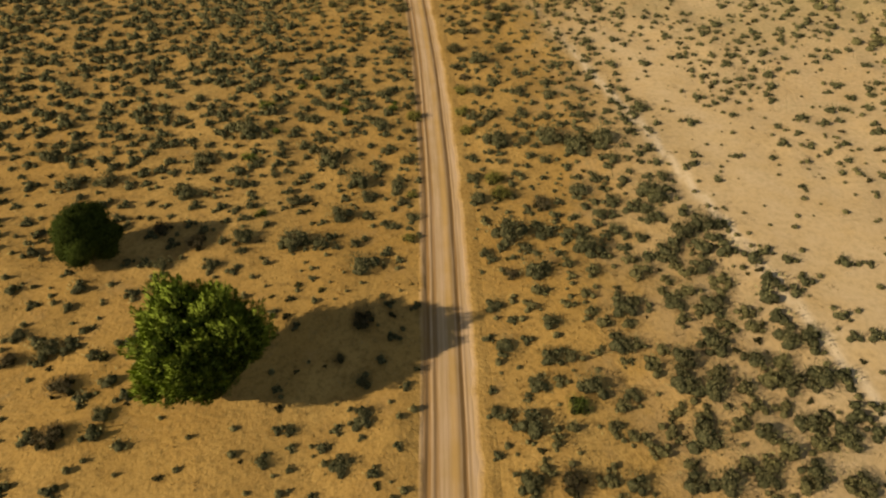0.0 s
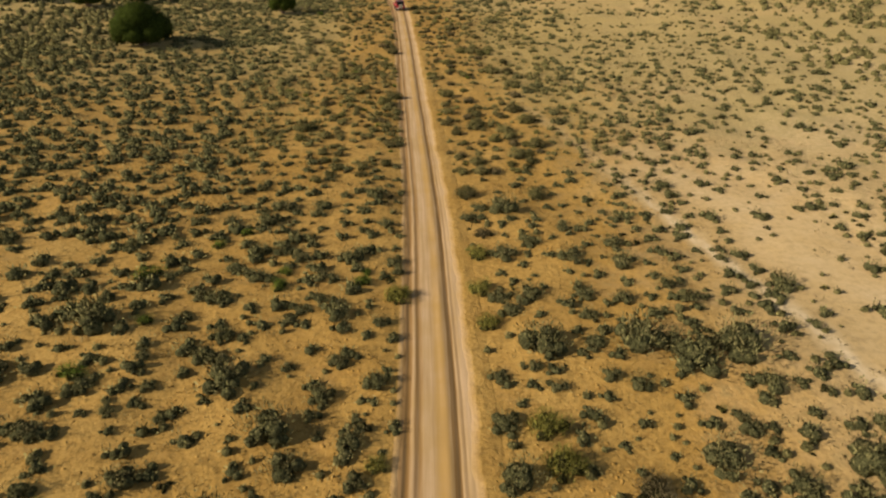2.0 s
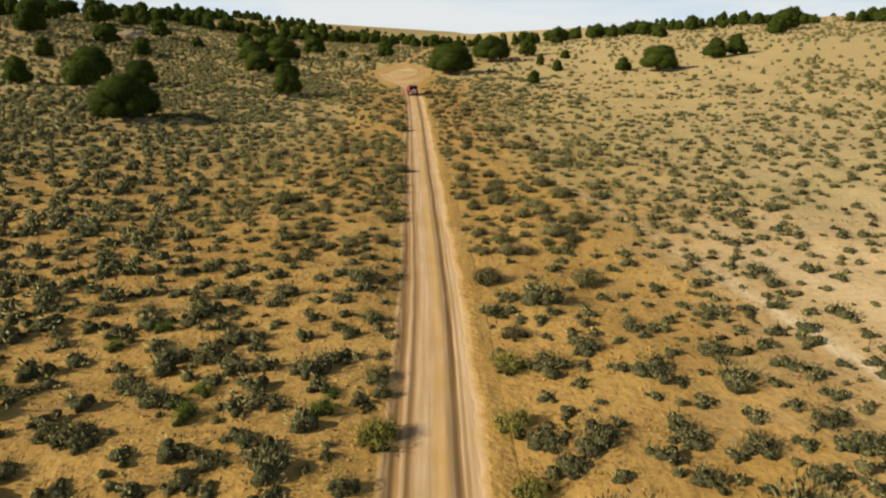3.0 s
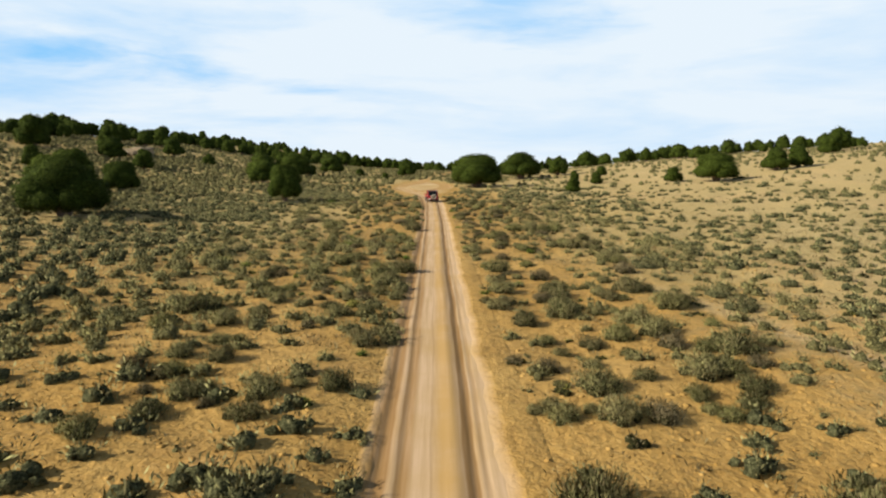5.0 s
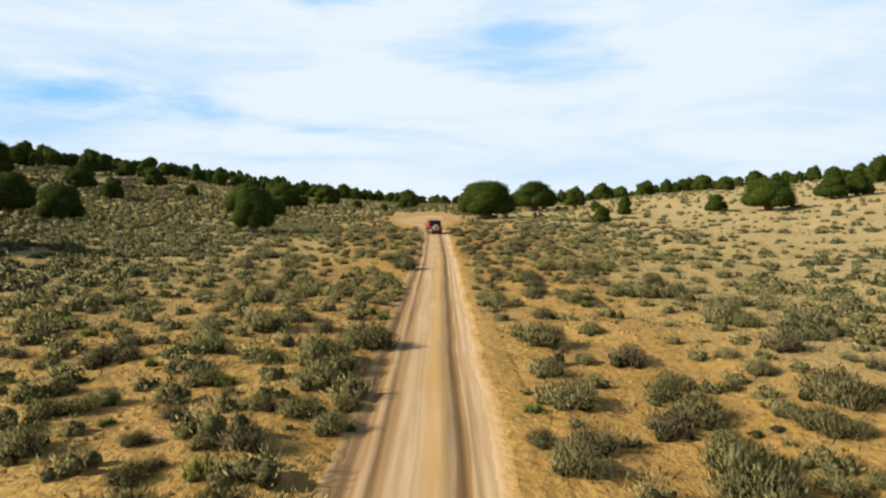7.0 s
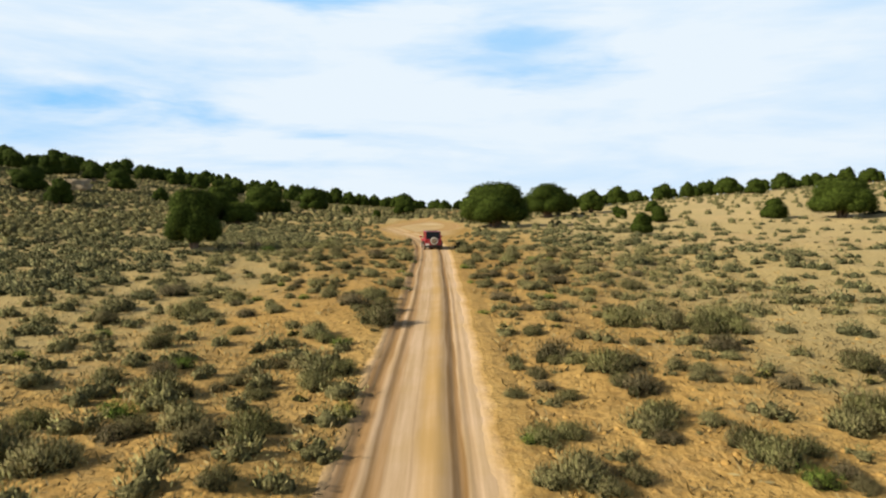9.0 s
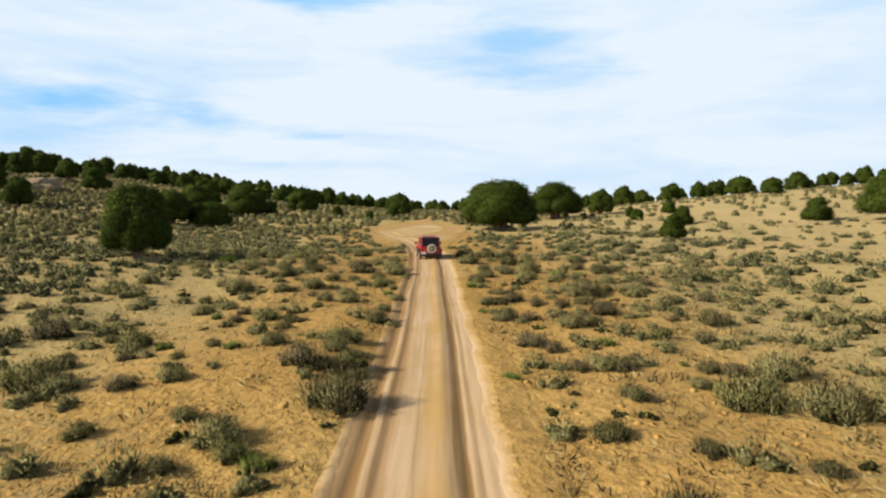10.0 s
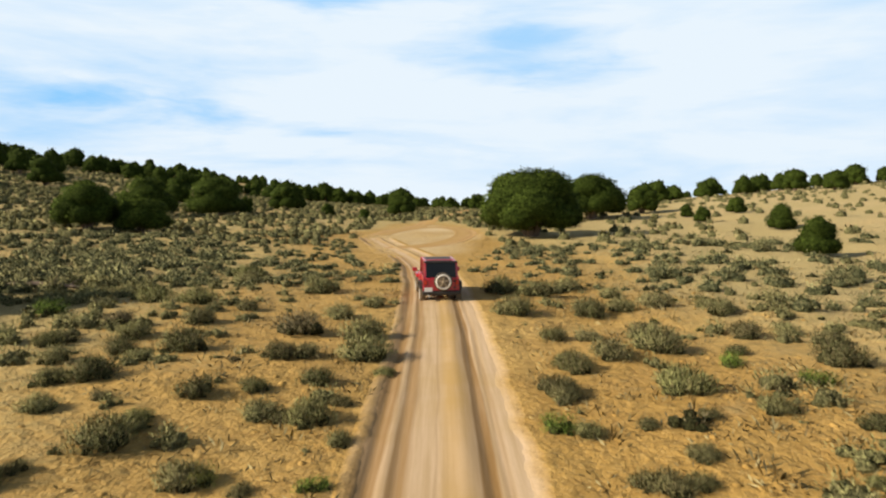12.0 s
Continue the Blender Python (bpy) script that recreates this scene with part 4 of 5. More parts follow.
for x, y, wide in ((-4.5, 116, 0.71), (-16.3, 116.3, 0.78), (-4.3, 116.6, 0.86), (0.3, 116.6, 0.48), (-13.2, 116.7, 0.46), (2.2, 117.2, 0.5), (-9.3, 117.4, 0.61), (-4.8, 117.4, 0.4), (-12, 117.5, 0.48), (1, 117.6, 0.39), (-19.4, 117.7, 0.7), (-16, 118, 0.73), (-1.3, 118.6, 0.56), (-21.1, 118.9, 0.8), (-18.4, 118.9, 0.62), (-17.5, 119.3, 0.63), (-12.2, 119.3, 0.77), (-11.1, 119.3, 0.92), (2.4, 119.3, 0.86), (-5.1, 119.5, 0.75), (3, 119.8, 0.51), (-13, 120.3, 0.49), (-9.2, 120.3, 0.64), (-14.7, 121.1, 0.86), (-1.2, 121.3, 1.29), (-16.9, 121.4, 1.5), (-14.4, 121.6, 0.42), (-10.9, 121.8, 0.41), (-0.6, 121.8, 1.7), (-12, 122, 0.76),):
    shrub("sage", x, y, wide)
for x, y, wide in ((-4.6, 122.3, 0.65), (-4.9, 122.5, 0.5), (-4.1, 122.5, 0.49), (-1.6, 122.5, 0.32), (-13.8, 122.9, 1.03), (7.2, 123, 1), (10.6, 123.1, 1.4), (-3.8, 123.4, 0.54), (-13.7, 123.6, 0.6), (-9.9, 123.7, 0.49), (-13.9, 124.1, 0.53), (0.6, 124.1, 1), (-16, 124.2, 0.65), (-5.5, 124.4, 0.55), (-0.5, 124.6, 0.59), (-11.3, 124.7, 0.54), (-11.8, 124.8, 0.76), (-10.8, 124.8, 0.97), (-4.4, 124.8, 0.42), (-3.2, 125.1, 0.42), (-1.8, 125.5, 0.74), (-16.9, 125.6, 0.73), (-13.5, 125.6, 0.77), (-10.4, 125.7, 0.47), (9.8, 125.9, 1.3), (15.3, 125.9, 1.5), (-16.2, 126, 0.99), (4.4, 126, 1.1), (-12.5, 126.2, 0.61), (-5.8, 126.4, 0.71),):
    shrub("sage", x, y, wide)
for x, y, wide in ((-16.5, 126.7, 0.65), (5.6, 126.8, 1.3), (-5.9, 126.9, 0.86), (-11.3, 127, 0.77), (-3.1, 127, 1.2), (-18.2, 127.6, 0.84), (-3.3, 127.8, 0.64), (-16.2, 127.9, 0.71), (-9.9, 127.9, 0.54), (-12.8, 128.3, 0.84), (-12.1, 128.6, 0.72), (-5.3, 128.7, 0.96), (-17.3, 128.8, 0.9), (-19.5, 128.9, 0.76), (-5.5, 128.9, 0.7), (-15.7, 129.2, 1.21), (1.2, 129.2, 1.22), (-10.8, 129.3, 1.32), (-19.2, 129.5, 0.63), (-4.3, 129.7, 1.02), (-17.8, 130.3, 0.98), (-0.8, 130.5, 0.6), (-2.8, 130.7, 1.37), (-11.2, 131.6, 1.34), (-4.6, 131.8, 0.66), (-5.6, 132, 0.83), (2.4, 132.2, 0.97), (-17, 132.3, 1.08), (-2.7, 133, 1.04), (0.3, 133, 1.02),):
    shrub("sage", x, y, wide)
for x, y, wide in ((1.7, 133.6, 0.87), (-16.2, 134.6, 0.8), (-12.9, 134.7, 0.99), (-18.2, 134.8, 1.21), (-20.3, 135.7, 1.27), (-6.7, 136, 1.81), (3.3, 136.1, 1.55), (-4, 136.3, 1.22), (0.6, 136.3, 1.19), (4.8, 136.8, 0.8), (-12.1, 136.9, 0.87), (-2.7, 137, 1.04), (6.3, 137.5, 1.23), (-1.4, 137.6, 1.27), (0.5, 137.6, 0.84), (-15.1, 139.5, 1.44), (-2.6, 140.3, 0.95), (-5.7, 140.4, 1.44), (-7.2, 140.9, 1.47), (-15.1, 141, 1.2), (-31.2, 141.8, 1.38), (7.9, 142.8, 1.6), (-19.7, 143, 1.5), (-4.1, 143, 1.31), (5.4, 143.1, 1.7), (-31.2, 143.5, 1.46), (8.9, 144.2, 2.08), (-20.7, 145.3, 1.78), (1.2, 146.4, 2.29), (9.5, 155.7, 1.7),):
    shrub("sage", x, y, wide)
for x, y, wide in ((7.4, 161.1, 1.5), (6.7, 77.2, 1.45), (5.6, 80.8, 1.45), (5.2, 68.3, 1.33), (3.4, 105.3, 1.32), (8.8, 112.1, 1.04), (8.1, 87.3, 1.45), (12.2, 92.9, 1.45)):
    shrub("sage", x, y, wide)
for x, y, wide in ((6.4, 13.7, 1.5), (-19.6, 15.6, 1.6), (-20.4, 18.6, 1.9), (-24.1, 20.3, 1.2), (-5.9, 21, 0.7), (-4.9, 24, 1.9), (4.5, 28.2, 1), (-16.6, 30.4, 1.6), (-19.4, 32, 1.3), (7.4, 35.6, 1.9), (2.1, 54.8, 1), (-7.8, 64.3, 0.49), (-9.8, 65, 0.53), (3.3, 65.1, 0.96), (-9.9, 66.2, 0.7), (-11, 66.6, 0.73), (0.9, 68.6, 0.78), (7.2, 69, 0.76), (-0.1, 69.1, 0.6), (5.2, 71.1, 1.03), (-7.4, 71.5, 0.57), (2.6, 71.6, 0.92), (-7.5, 75.4, 0.4), (-6.4, 76.5, 0.87), (-8.3, 77.7, 0.66), (-0.2, 77.7, 0.82), (1.5, 78.9, 1), (-12.6, 81.6, 1.03), (-11.9, 81.9, 0.75), (-15.6, 82.4, 0.55),):
    shrub("dry", x, y, wide)
for x, y, wide in ((1.6, 84.2, 1.11), (6.4, 85.6, 1.33), (-0.3, 90.9, 0.88), (-2, 93.4, 0.65), (-9, 93.7, 0.9), (2.2, 93.8, 0.56), (-10.9, 94, 0.63), (-0.4, 95, 0.53), (-0.3, 98, 0.98), (-2.5, 98.2, 0.57), (3.2, 98.3, 0.6), (-12.5, 98.7, 0.74), (-0.5, 99.7, 0.94), (0, 100, 0.64), (-2, 100.9, 1.1), (3, 102.2, 0.99), (-1, 103.5, 0.56), (-18.2, 104.9, 0.99), (-13.4, 106.3, 0.7), (-9.1, 107.9, 0.68), (-9.6, 108, 1.06), (1.4, 108.9, 0.68), (-1.3, 109, 0.6), (-15, 109.1, 0.56), (-2.5, 109.2, 0.62), (-0.9, 110.1, 0.44), (-3, 111.3, 0.61), (-19.3, 111.9, 1.25), (-3.6, 112.1, 0.96), (1.8, 112.6, 0.78),):
    shrub("dry", x, y, wide)
for x, y, wide in ((-12.8, 112.9, 0.51), (-11.7, 114.5, 0.45), (-14.2, 114.6, 0.57), (-14.3, 115.7, 0.56), (1.7, 116, 0.46), (-3.5, 116.2, 0.72), (-0.6, 117.2, 1.01), (-2.1, 118, 0.67), (-3, 118.7, 0.7), (-0.1, 119.3, 0.51), (-4.6, 119.5, 0.75), (-4, 120, 0.92), (4.2, 120.3, 0.75), (2.4, 123.8, 0.8), (-15.2, 124.9, 0.4), (-13.7, 127.9, 0.28), (-5.4, 128.9, 0.7), (-19.3, 131.9, 0.89), (-13.4, 132, 1.39),):
    shrub("dry", x, y, wide)
for x, y, wide in ((-2.3, 31.5, 0.9), (-2.3, 36.5, 0.8), (4.3, 36.8, 2.4), (4.1, 38.7, 1.8), (2, 45.5, 1.1), (-2.6, 47.5, 1.3), (1.7, 48.6, 1.2), (1.6, 52.3, 1.2), (-6.6, 75.2, 0.6), (-6.9, 95.9, 0.6), (-11.8, 122.1, 0.6),):
    shrub("rabbit", x, y, wide)
for x, y, wide in ((7.2, 18.1, 1.4), (-13, 33.8, 1), (-15.5, 40.8, 1.2), (-14, 44.3, 0.8), (-8.6, 47.9, 1), (-15.7, 48.5, 1.5), (-4.5, 48.7, 1), (-8.7, 49.4, 0.8), (-4.4, 49.7, 0.6), (-13.1, 52, 0.8), (-12, 53.7, 0.8), (-5.4, 64.5, 0.49), (-4.9, 69.1, 0.42), (-9.4, 77.1, 0.37), (-1.2, 79.5, 0.48), (-8.5, 80.4, 0.54), (-11, 81.4, 0.44), (0.5, 82.2, 0.57), (-15.2, 85.1, 0.64), (-17.2, 86.8, 0.79), (-6.4, 89.6, 0.64), (1.6, 93.5, 0.64), (-2.9, 94.8, 0.53), (-11.7, 95.5, 0.9), (-12.3, 99.3, 0.67), (-17.2, 99.5, 0.6), (-8.7, 102.6, 0.69), (-17, 102.9, 0.66), (-4.3, 108.4, 0.53), (0.3, 109.6, 0.31),):
    shrub("green", x, y, wide)
for x, y, wide in ((-12.2, 109.8, 0.52), (-14.6, 110.4, 0.56), (-1.4, 111.5, 0.61), (-15.1, 115.1, 0.48), (-5.3, 117.6, 0.54), (-9.8, 121.9, 0.5), (-6, 124.7, 0.73), (-0.3, 127.2, 0.72), (-1.3, 129.4, 0.77), (-22.7, 133.3, 1.06),):
    shrub("green", x, y, wide)


# ---- everything that nobody could count ----
def scatter(name, shapes, pts, sizes, label, category, mat, inner_mat=BRUSH_SHADE):
    """Many small plants joined into one mesh, their woody, shade-toned insides first."""
    r = np.random.default_rng(len(pts))
    all_co, all_nor, insides, leaves, o = [], [], [], [], 0
    z = ground_z(pts[:, 0], pts[:, 1])
    for j, ((x, y), s) in enumerate(zip(pts, sizes)):
        co, fa, ni, nor = shapes[r.integers(0, len(shapes))][:4]
        a = r.uniform(0, 6.28)
        c, n = math.cos(a) * s, math.sin(a) * s
        m = np.array([[c, -n, 0], [n, c, 0], [0, 0, s * r.uniform(0.7, 1.15)]])
        all_co.append(co @ m.T + (x, y, z[j] - 0.02))
        all_nor.append(nor @ (np.array([[c, -n, 0], [n, c, 0], [0, 0, s]]) / s).T)
        insides.append(fa[:ni] + o)
        leaves.append(fa[ni:] + o)
        o += len(co)
    inner = np.concatenate(insides)
    me = mesh_of(name, np.concatenate(all_co), np.concatenate([inner, *leaves]), mat, inner_mat, len(inner), np.concatenate(all_nor))
    return tagged(new(name, me), label, category, kind="stuff")


def spread(r, n, x0, x1, y0, y1, gap):
    """Points at random in a field, clear of the track, the clearing, bare sand and things already there."""
    p = np.stack([r.uniform(x0, x1, n), r.uniform(y0, y1, n)], 1)
    x, y = p.T
    side = beside(x, y)
    keep = (np.abs(side) > np.where(side < 0, 1.95, 1.75) + gap) & (clearing(x, y) < 0.2) & ((y < 186) | (np.abs(x - trail_x(y)) > 1.2))
    thin = 0.45 + 0.55 * step((rough(x, y, 7, 21) - 0.22) / 0.4)
    keep &= r.uniform(size=n) > 0.38 * step((x - 6) / 10) * step((y - 85) / 25) + 0.36 * step((x + 8) / 8) * step((y - 132) / 10) * step((215 - y) / 30)
    keep &= r.uniform(size=n) < np.maximum(thin, 0.65 * (x < -4) * (y > 35) * (y < 100)) * (1 - (0.6 + 0.3 * step((50 - y) / 20)) * np.clip(open_sand(x, y) - 0.3, 0, 0.6) / 0.6)
    p = p[keep]
    for tx, ty, tw in TAKEN:
        p = p[np.hypot(p[:, 0] - tx, p[:, 1] - ty) > tw * 0.5 + gap]
    for tx, ty, tw in TREES:
        p = p[np.hypot(p[:, 0] - tx, p[:, 1] - ty) > tw * 0.42]
    return p


def spaced(p, gap):
    """Drops points that stand nearer than a gap to one kept before."""
    kept = np.empty((0, 2))
    for q in p:
        if not len(kept) or np.min(np.sum((kept - q) ** 2, 1)) > gap * gap:
            kept = np.vstack([kept, q])
    return kept


r = np.random.default_rng(31)
simple = {}
for kind, n, leaf in (("sage", 60, 0.130), ("rabbit", 50, 0.13), ("dry", 44, 0.14)):
    simple[kind] = [bush_shape(r, n, 8, 0.8, leaf, 5, 0.36, 0.85)[:4] for i in range(6)]


def mound(n, leaf):
    """A small rounded cushion plant with ragged leaves."""
    core = dome(r, np.array([0, 0, 0.10]), 0.34, 6, 2, 0.95, -0.3)
    a = r.uniform(0, 6.28, n)
    up = r.uniform(0.2, 1.4, n)
    v = np.stack([np.cos(a) * np.cos(up), np.sin(a) * np.cos(up), np.sin(up)], 1)
    co, fa = joined(core, blades(r, v * 0.28 + (0, 0, 0.06), v + r.normal(scale=0.4, size=(n, 3)), r.uniform(0.6, 1.2, n) * leaf, np.full(n, leaf * 0.4)))
    nor = np.concatenate([unit(core[0] - (0, 0, 0.02)), np.repeat(unit(v + (0, 0, 0.2)), 4, 0)])
    return co, facing(co, fa, nor), len(core[1]), nor


tiny = [mound(9, 0.24) for i in range(8)]
speck = [mound(3, 0.30) for i in range(6)]
p = np.concatenate([spread(r, 4700, -42, 42, 6, 165, 0.10), spread(r, 1500, -34, 18, 100, 163, 0.1),
                    spread(r, 400, 0, 30, 55, 110, 0.1), spread(r, 250, -38, -4, 42, 80, 0.1), spread(r, 650, -48, -9, 54, 88, 0.1), spread(r, 350, -60, -22, 62, 110, 0.1), spread(r, 90, 6, 23, 0, 34, 0.1), spread(r, 200, 3, 16, 62, 90, 0.1), spread(r, 500, -70, -14, 80, 135, 0.1), spread(r, 1100, -75, -16, 128, 172, 0.1), spread(r, 520, 4, 18, 62, 100, 0.1), spread(r, 700, -48, -15, 104, 142, 0.1)])
off = np.abs(p[:, 0] - road_x(p[:, 1]))
p = p[(off > 13) & (p[:, 1] < 95) | (p[:, 1] < 62) | (p[:, 1] > 142) | (r.uniform(size=len(p)) < np.where(off > 13, 0.7, 0.4))]
p = np.concatenate([p, spread(r, 420, -38, -3, 30, 66, 0.1), spread(r, 5200, -66, -3, 30, 108, 0.1), spread(r, 700, 3, 18, 28, 60, 0.1)])
p = p[r.uniform(size=len(p)) > 0.75 * step((-p[:, 0] - 42 - 14 * rough(p[:, 0], p[:, 1], 9, 41)) / 14)]
early = p[:, 1] < 108
p = np.concatenate([spaced(p[early & (p[:, 0] < 0)], 1.12), spaced(p[early & (p[:, 0] >= 0)], 1.1), p[~early]])
off = np.abs(p[:, 0] - road_x(p[:, 1]))
size = r.uniform(0.6, 1.2, len(p)) + step((off - 9) / 8) * r.uniform(0.1, 0.6, len(p))
size += 0.3 * (p[:, 0] < -4) * step((p[:, 1] - 38) / 8) * step((108 - p[:, 1]) / 10)
size += 0.45 * (p[:, 0] > 5) * (p[:, 0] < 23) * (p[:, 1] < 36)
near = (off < 17) & (p[:, 1] > 66) & (p[:, 1] < 140) | (p[:, 0] > 5) & (p[:, 0] < 20) & (p[:, 1] < 30)
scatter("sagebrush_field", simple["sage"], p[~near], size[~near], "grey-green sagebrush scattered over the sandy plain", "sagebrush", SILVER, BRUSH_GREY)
bushy = [bush_shape(r, 190, 11, 1.1, 0.105, 7, 0.26, 0.74)[:4] for i in range(8)]
many = np.array(MANY)
round_ = [bush_shape(r, 620, 13, 1.0, 0.085, 9, 0.26, 0.78)[:4] for i in range(8)]
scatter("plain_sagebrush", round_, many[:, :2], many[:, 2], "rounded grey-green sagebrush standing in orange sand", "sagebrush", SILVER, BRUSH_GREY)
q = np.stack([r.uniform(8, 40, 420), r.uniform(10, 78, 420)], 1)
q = spaced(q[open_sand(*q.T) > 0.35], 1.1)
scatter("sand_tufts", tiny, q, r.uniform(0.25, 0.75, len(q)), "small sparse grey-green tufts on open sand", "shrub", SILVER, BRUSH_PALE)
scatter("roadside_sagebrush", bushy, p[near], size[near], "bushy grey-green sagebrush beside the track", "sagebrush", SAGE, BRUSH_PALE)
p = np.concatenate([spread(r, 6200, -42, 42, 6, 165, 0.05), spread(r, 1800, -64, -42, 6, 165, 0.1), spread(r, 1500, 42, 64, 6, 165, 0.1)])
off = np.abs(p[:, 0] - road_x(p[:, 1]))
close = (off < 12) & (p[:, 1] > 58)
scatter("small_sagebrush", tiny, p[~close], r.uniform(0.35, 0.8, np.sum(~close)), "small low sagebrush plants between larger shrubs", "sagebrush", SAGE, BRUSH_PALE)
p = p[close][::2]
low = [bush_shape(r, 90, 7, 1.0, 0.10, 3, 0.36, 0.55)[:4] for i in range(6)]
scatter("low_sagebrush", low, p, r.uniform(0.3, 0.7, len(p)), "low young sagebrush plants beside the track", "sagebrush", SAGE, BRUSH_PALE)
p = spread(r, 900, -50, 50, 6, 170, 0.2)
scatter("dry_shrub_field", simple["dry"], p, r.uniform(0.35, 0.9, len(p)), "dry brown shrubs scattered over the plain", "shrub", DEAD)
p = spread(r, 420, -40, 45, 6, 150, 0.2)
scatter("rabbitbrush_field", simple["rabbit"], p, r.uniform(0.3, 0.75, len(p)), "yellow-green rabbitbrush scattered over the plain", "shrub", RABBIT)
p = np.concatenate([spread(r, 6000, -130, -6, 163, 285, 0.2), spread(r, 2300, -6, 110, 163, 285, 0.2), spread(r, 4600, -130, -52, 60, 225, 0.3), spread(r, 1500, -66, -42, 6, 165, 0.2), spread(r, 1300, 42, 66, 6, 165, 0.2), spread(r, 2200, 58, 120, 60, 165, 0.3), spread(r, 1800, 108, 190, 150, 290, 0.3), spread(r, 1300, -100, -50, 10, 125, 0.3), spread(r, 700, 60, 105, 0, 100, 0.3), spread(r, 900, -70, 70, -30, 12, 0.3)])
scatter("far_sagebrush", tiny, p, r.uniform(0.9, 1.8, len(p)), "distant grey-green sagebrush on the slopes", "sagebrush", SAGE, BRUSH_PALE)
p = np.concatenate([spread(r, 1500, -150, 150, -75, 6, 0.3), spread(r, 1000, -150, -64, 6, 100, 0.3), spread(r, 1000, 64, 150, 6, 100, 0.3), spread(r, 1000, -190, -130, 100, 290, 0.3), spread(r, 1000, 120, 190, 60, 160, 0.3)])
scatter("outer_sagebrush", speck, p, r.uniform(0.8, 1.7, len(p)), "grey-green sagebrush on the outlying plain", "sagebrush", SAGE, BRUSH_PALE)
p = np.concatenate([np.stack([r.uniform(-330, 330, 110), r.uniform(330, 620, 110)], 1), np.stack([r.uniform(-330, -110, 80), r.uniform(270, 420, 80)], 1), np.stack([r.uniform(-175, -30, 120), r.uniform(305, 470, 120)], 1)])
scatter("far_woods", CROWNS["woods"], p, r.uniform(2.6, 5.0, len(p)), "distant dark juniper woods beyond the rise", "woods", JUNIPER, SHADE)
tuft = []
for i in range(6):
    n = 11
    at = np.stack([r.normal(scale=0.16, size=n), r.normal(scale=0.16, size=n), np.zeros(n)], 1)
    tuft.append((*blades(r, at, at * 4 + np.array([0, 0, 0.8]) + r.normal(scale=0.4, size=(n, 3)), r.uniform(0.12, 0.3, n), r.uniform(0.025, 0.05, n)), 0, np.repeat(unit(at + (0, 0, 0.35)), 4, 0)))
p = np.concatenate([spread(r, 6500, -30, 30, 6, 150, 0.0), spread(r, 9000, -45, 40, 85, 175, 0.0)])
scatter("dry_grass", tuft, p, r.uniform(0.4, 1.1, len(p)), "short straw-coloured dry grass tufts on sand", "grass", STRAW)
p = np.concatenate([spread(r, 3600, -30, 30, 6, 150, 0.0), spread(r, 3600, -18, 9, 84, 150, -0.2), spread(r, 7000, -60, -3, 24, 108, 0.0)])
scatter("low_litter", tuft, p, r.uniform(0.3, 0.75, len(p)), "low brown dry plant litter on the sand", "litter", DEAD)

clod = []
for i in range(6):
    co, fa = dome(r, np.zeros(3), 1.0, 6, 2, 0.7, -0.3)
    clod.append((co, fa, 0, unit(co)))
p = np.concatenate([spread(r, 9000, -24, 14, 58, 148, -0.3), spread(r, 2500, -16, 8, 20, 60, -0.2)])
scatter("soil_clods", clod, p, r.uniform(0.03, 0.11, len(p)), "small orange soil clods lying on the sand", "soil", SAND)

# a pale bare rock on the left hill
bm = bmesh.new()
bmesh.ops.create_icosphere(bm, subdivisions=4, radius=1)
for v in bm.verts:
    q = v.co.copy()
    v.co = Vector((q.x * 4.6, q.y * 3.4, q.z * 1.9)) * (0.85 + 0.35 * noise.fractal(q * 1.6, 0.9, 2.0, 4))
rock_m, rk = material("pale_rock")
rp = rk.n("ShaderNodeTexCoord").outputs["Object"]
rn = rk.noise(rp, 0.8, 6, 0.6)
finish(rk, rk.mix(rn, (0.22, 0.165, 0.095, 1), (0.38, 0.30, 0.19, 1)), 0.95, rk.noise(rp, 3.0, 5, 0.65), 0.8, 0.2)
rock = part("rock", bm, rock_m, smooth=True)
rock.matrix_world = pose(-91.5, 206.0, float(ground_z(-91.5, 206.0)) + 0.5, 0, 0, 20)
tagged(rock, "pale weathered bare rock mound on the hillside", "rock")


def fallen_log(x, y, length, turn_):
    """A bleached trunk with a few broken limbs, lying on the sand."""
    bm = bmesh.new()
    rings = []
    for i in range(11):
        f = i / 10
        r_ = 0.19 * (1 - 0.55 * f) * (0.9 + 0.25 * math.sin(i * 2.1))
        row = [bm.verts.new(((f - 0.5) * length, 0.16 * math.sin(f * 4) + r_ * math.cos(a), 0.14 + 0.10 * math.sin(f * 3) + r_ * math.sin(a))) for a in [2 * math.pi * j / 9 for j in range(9)]]
        rings.append(row)
    for a, c in zip(rings, rings[1:]):
        for j in range(9):
            bm.faces.new((a[j], a[(j + 1) % 9], c[(j + 1) % 9], c[j]))
    bm.faces.new(rings[0][::-1])
    bm.faces.new(rings[-1])
    log = part("fallen_log", bm, BARK, None, "", True)
    log.matrix_world = pose(x, y, float(ground_z(x, y)) - 0.03, 0, 0, turn_)
    tagged(log, "weathered grey-brown fallen log lying on the sand", "log")
    for k, (f, up) in enumerate(((-0.2, 0.5), (0.15, 0.7), (0.35, 0.4))):
        tc, tf = sticks(rng, (f * length, 0, 0.2), [(f * length + 0.35, 0.3 * (-1) ** k, 0.2 + up * 0.7)], 0.05, 0.015)
        link("limb", mesh_of("limb", tc, tf, BARK), log)


fallen_log(-26.8, 138.1, 3.2, 8)


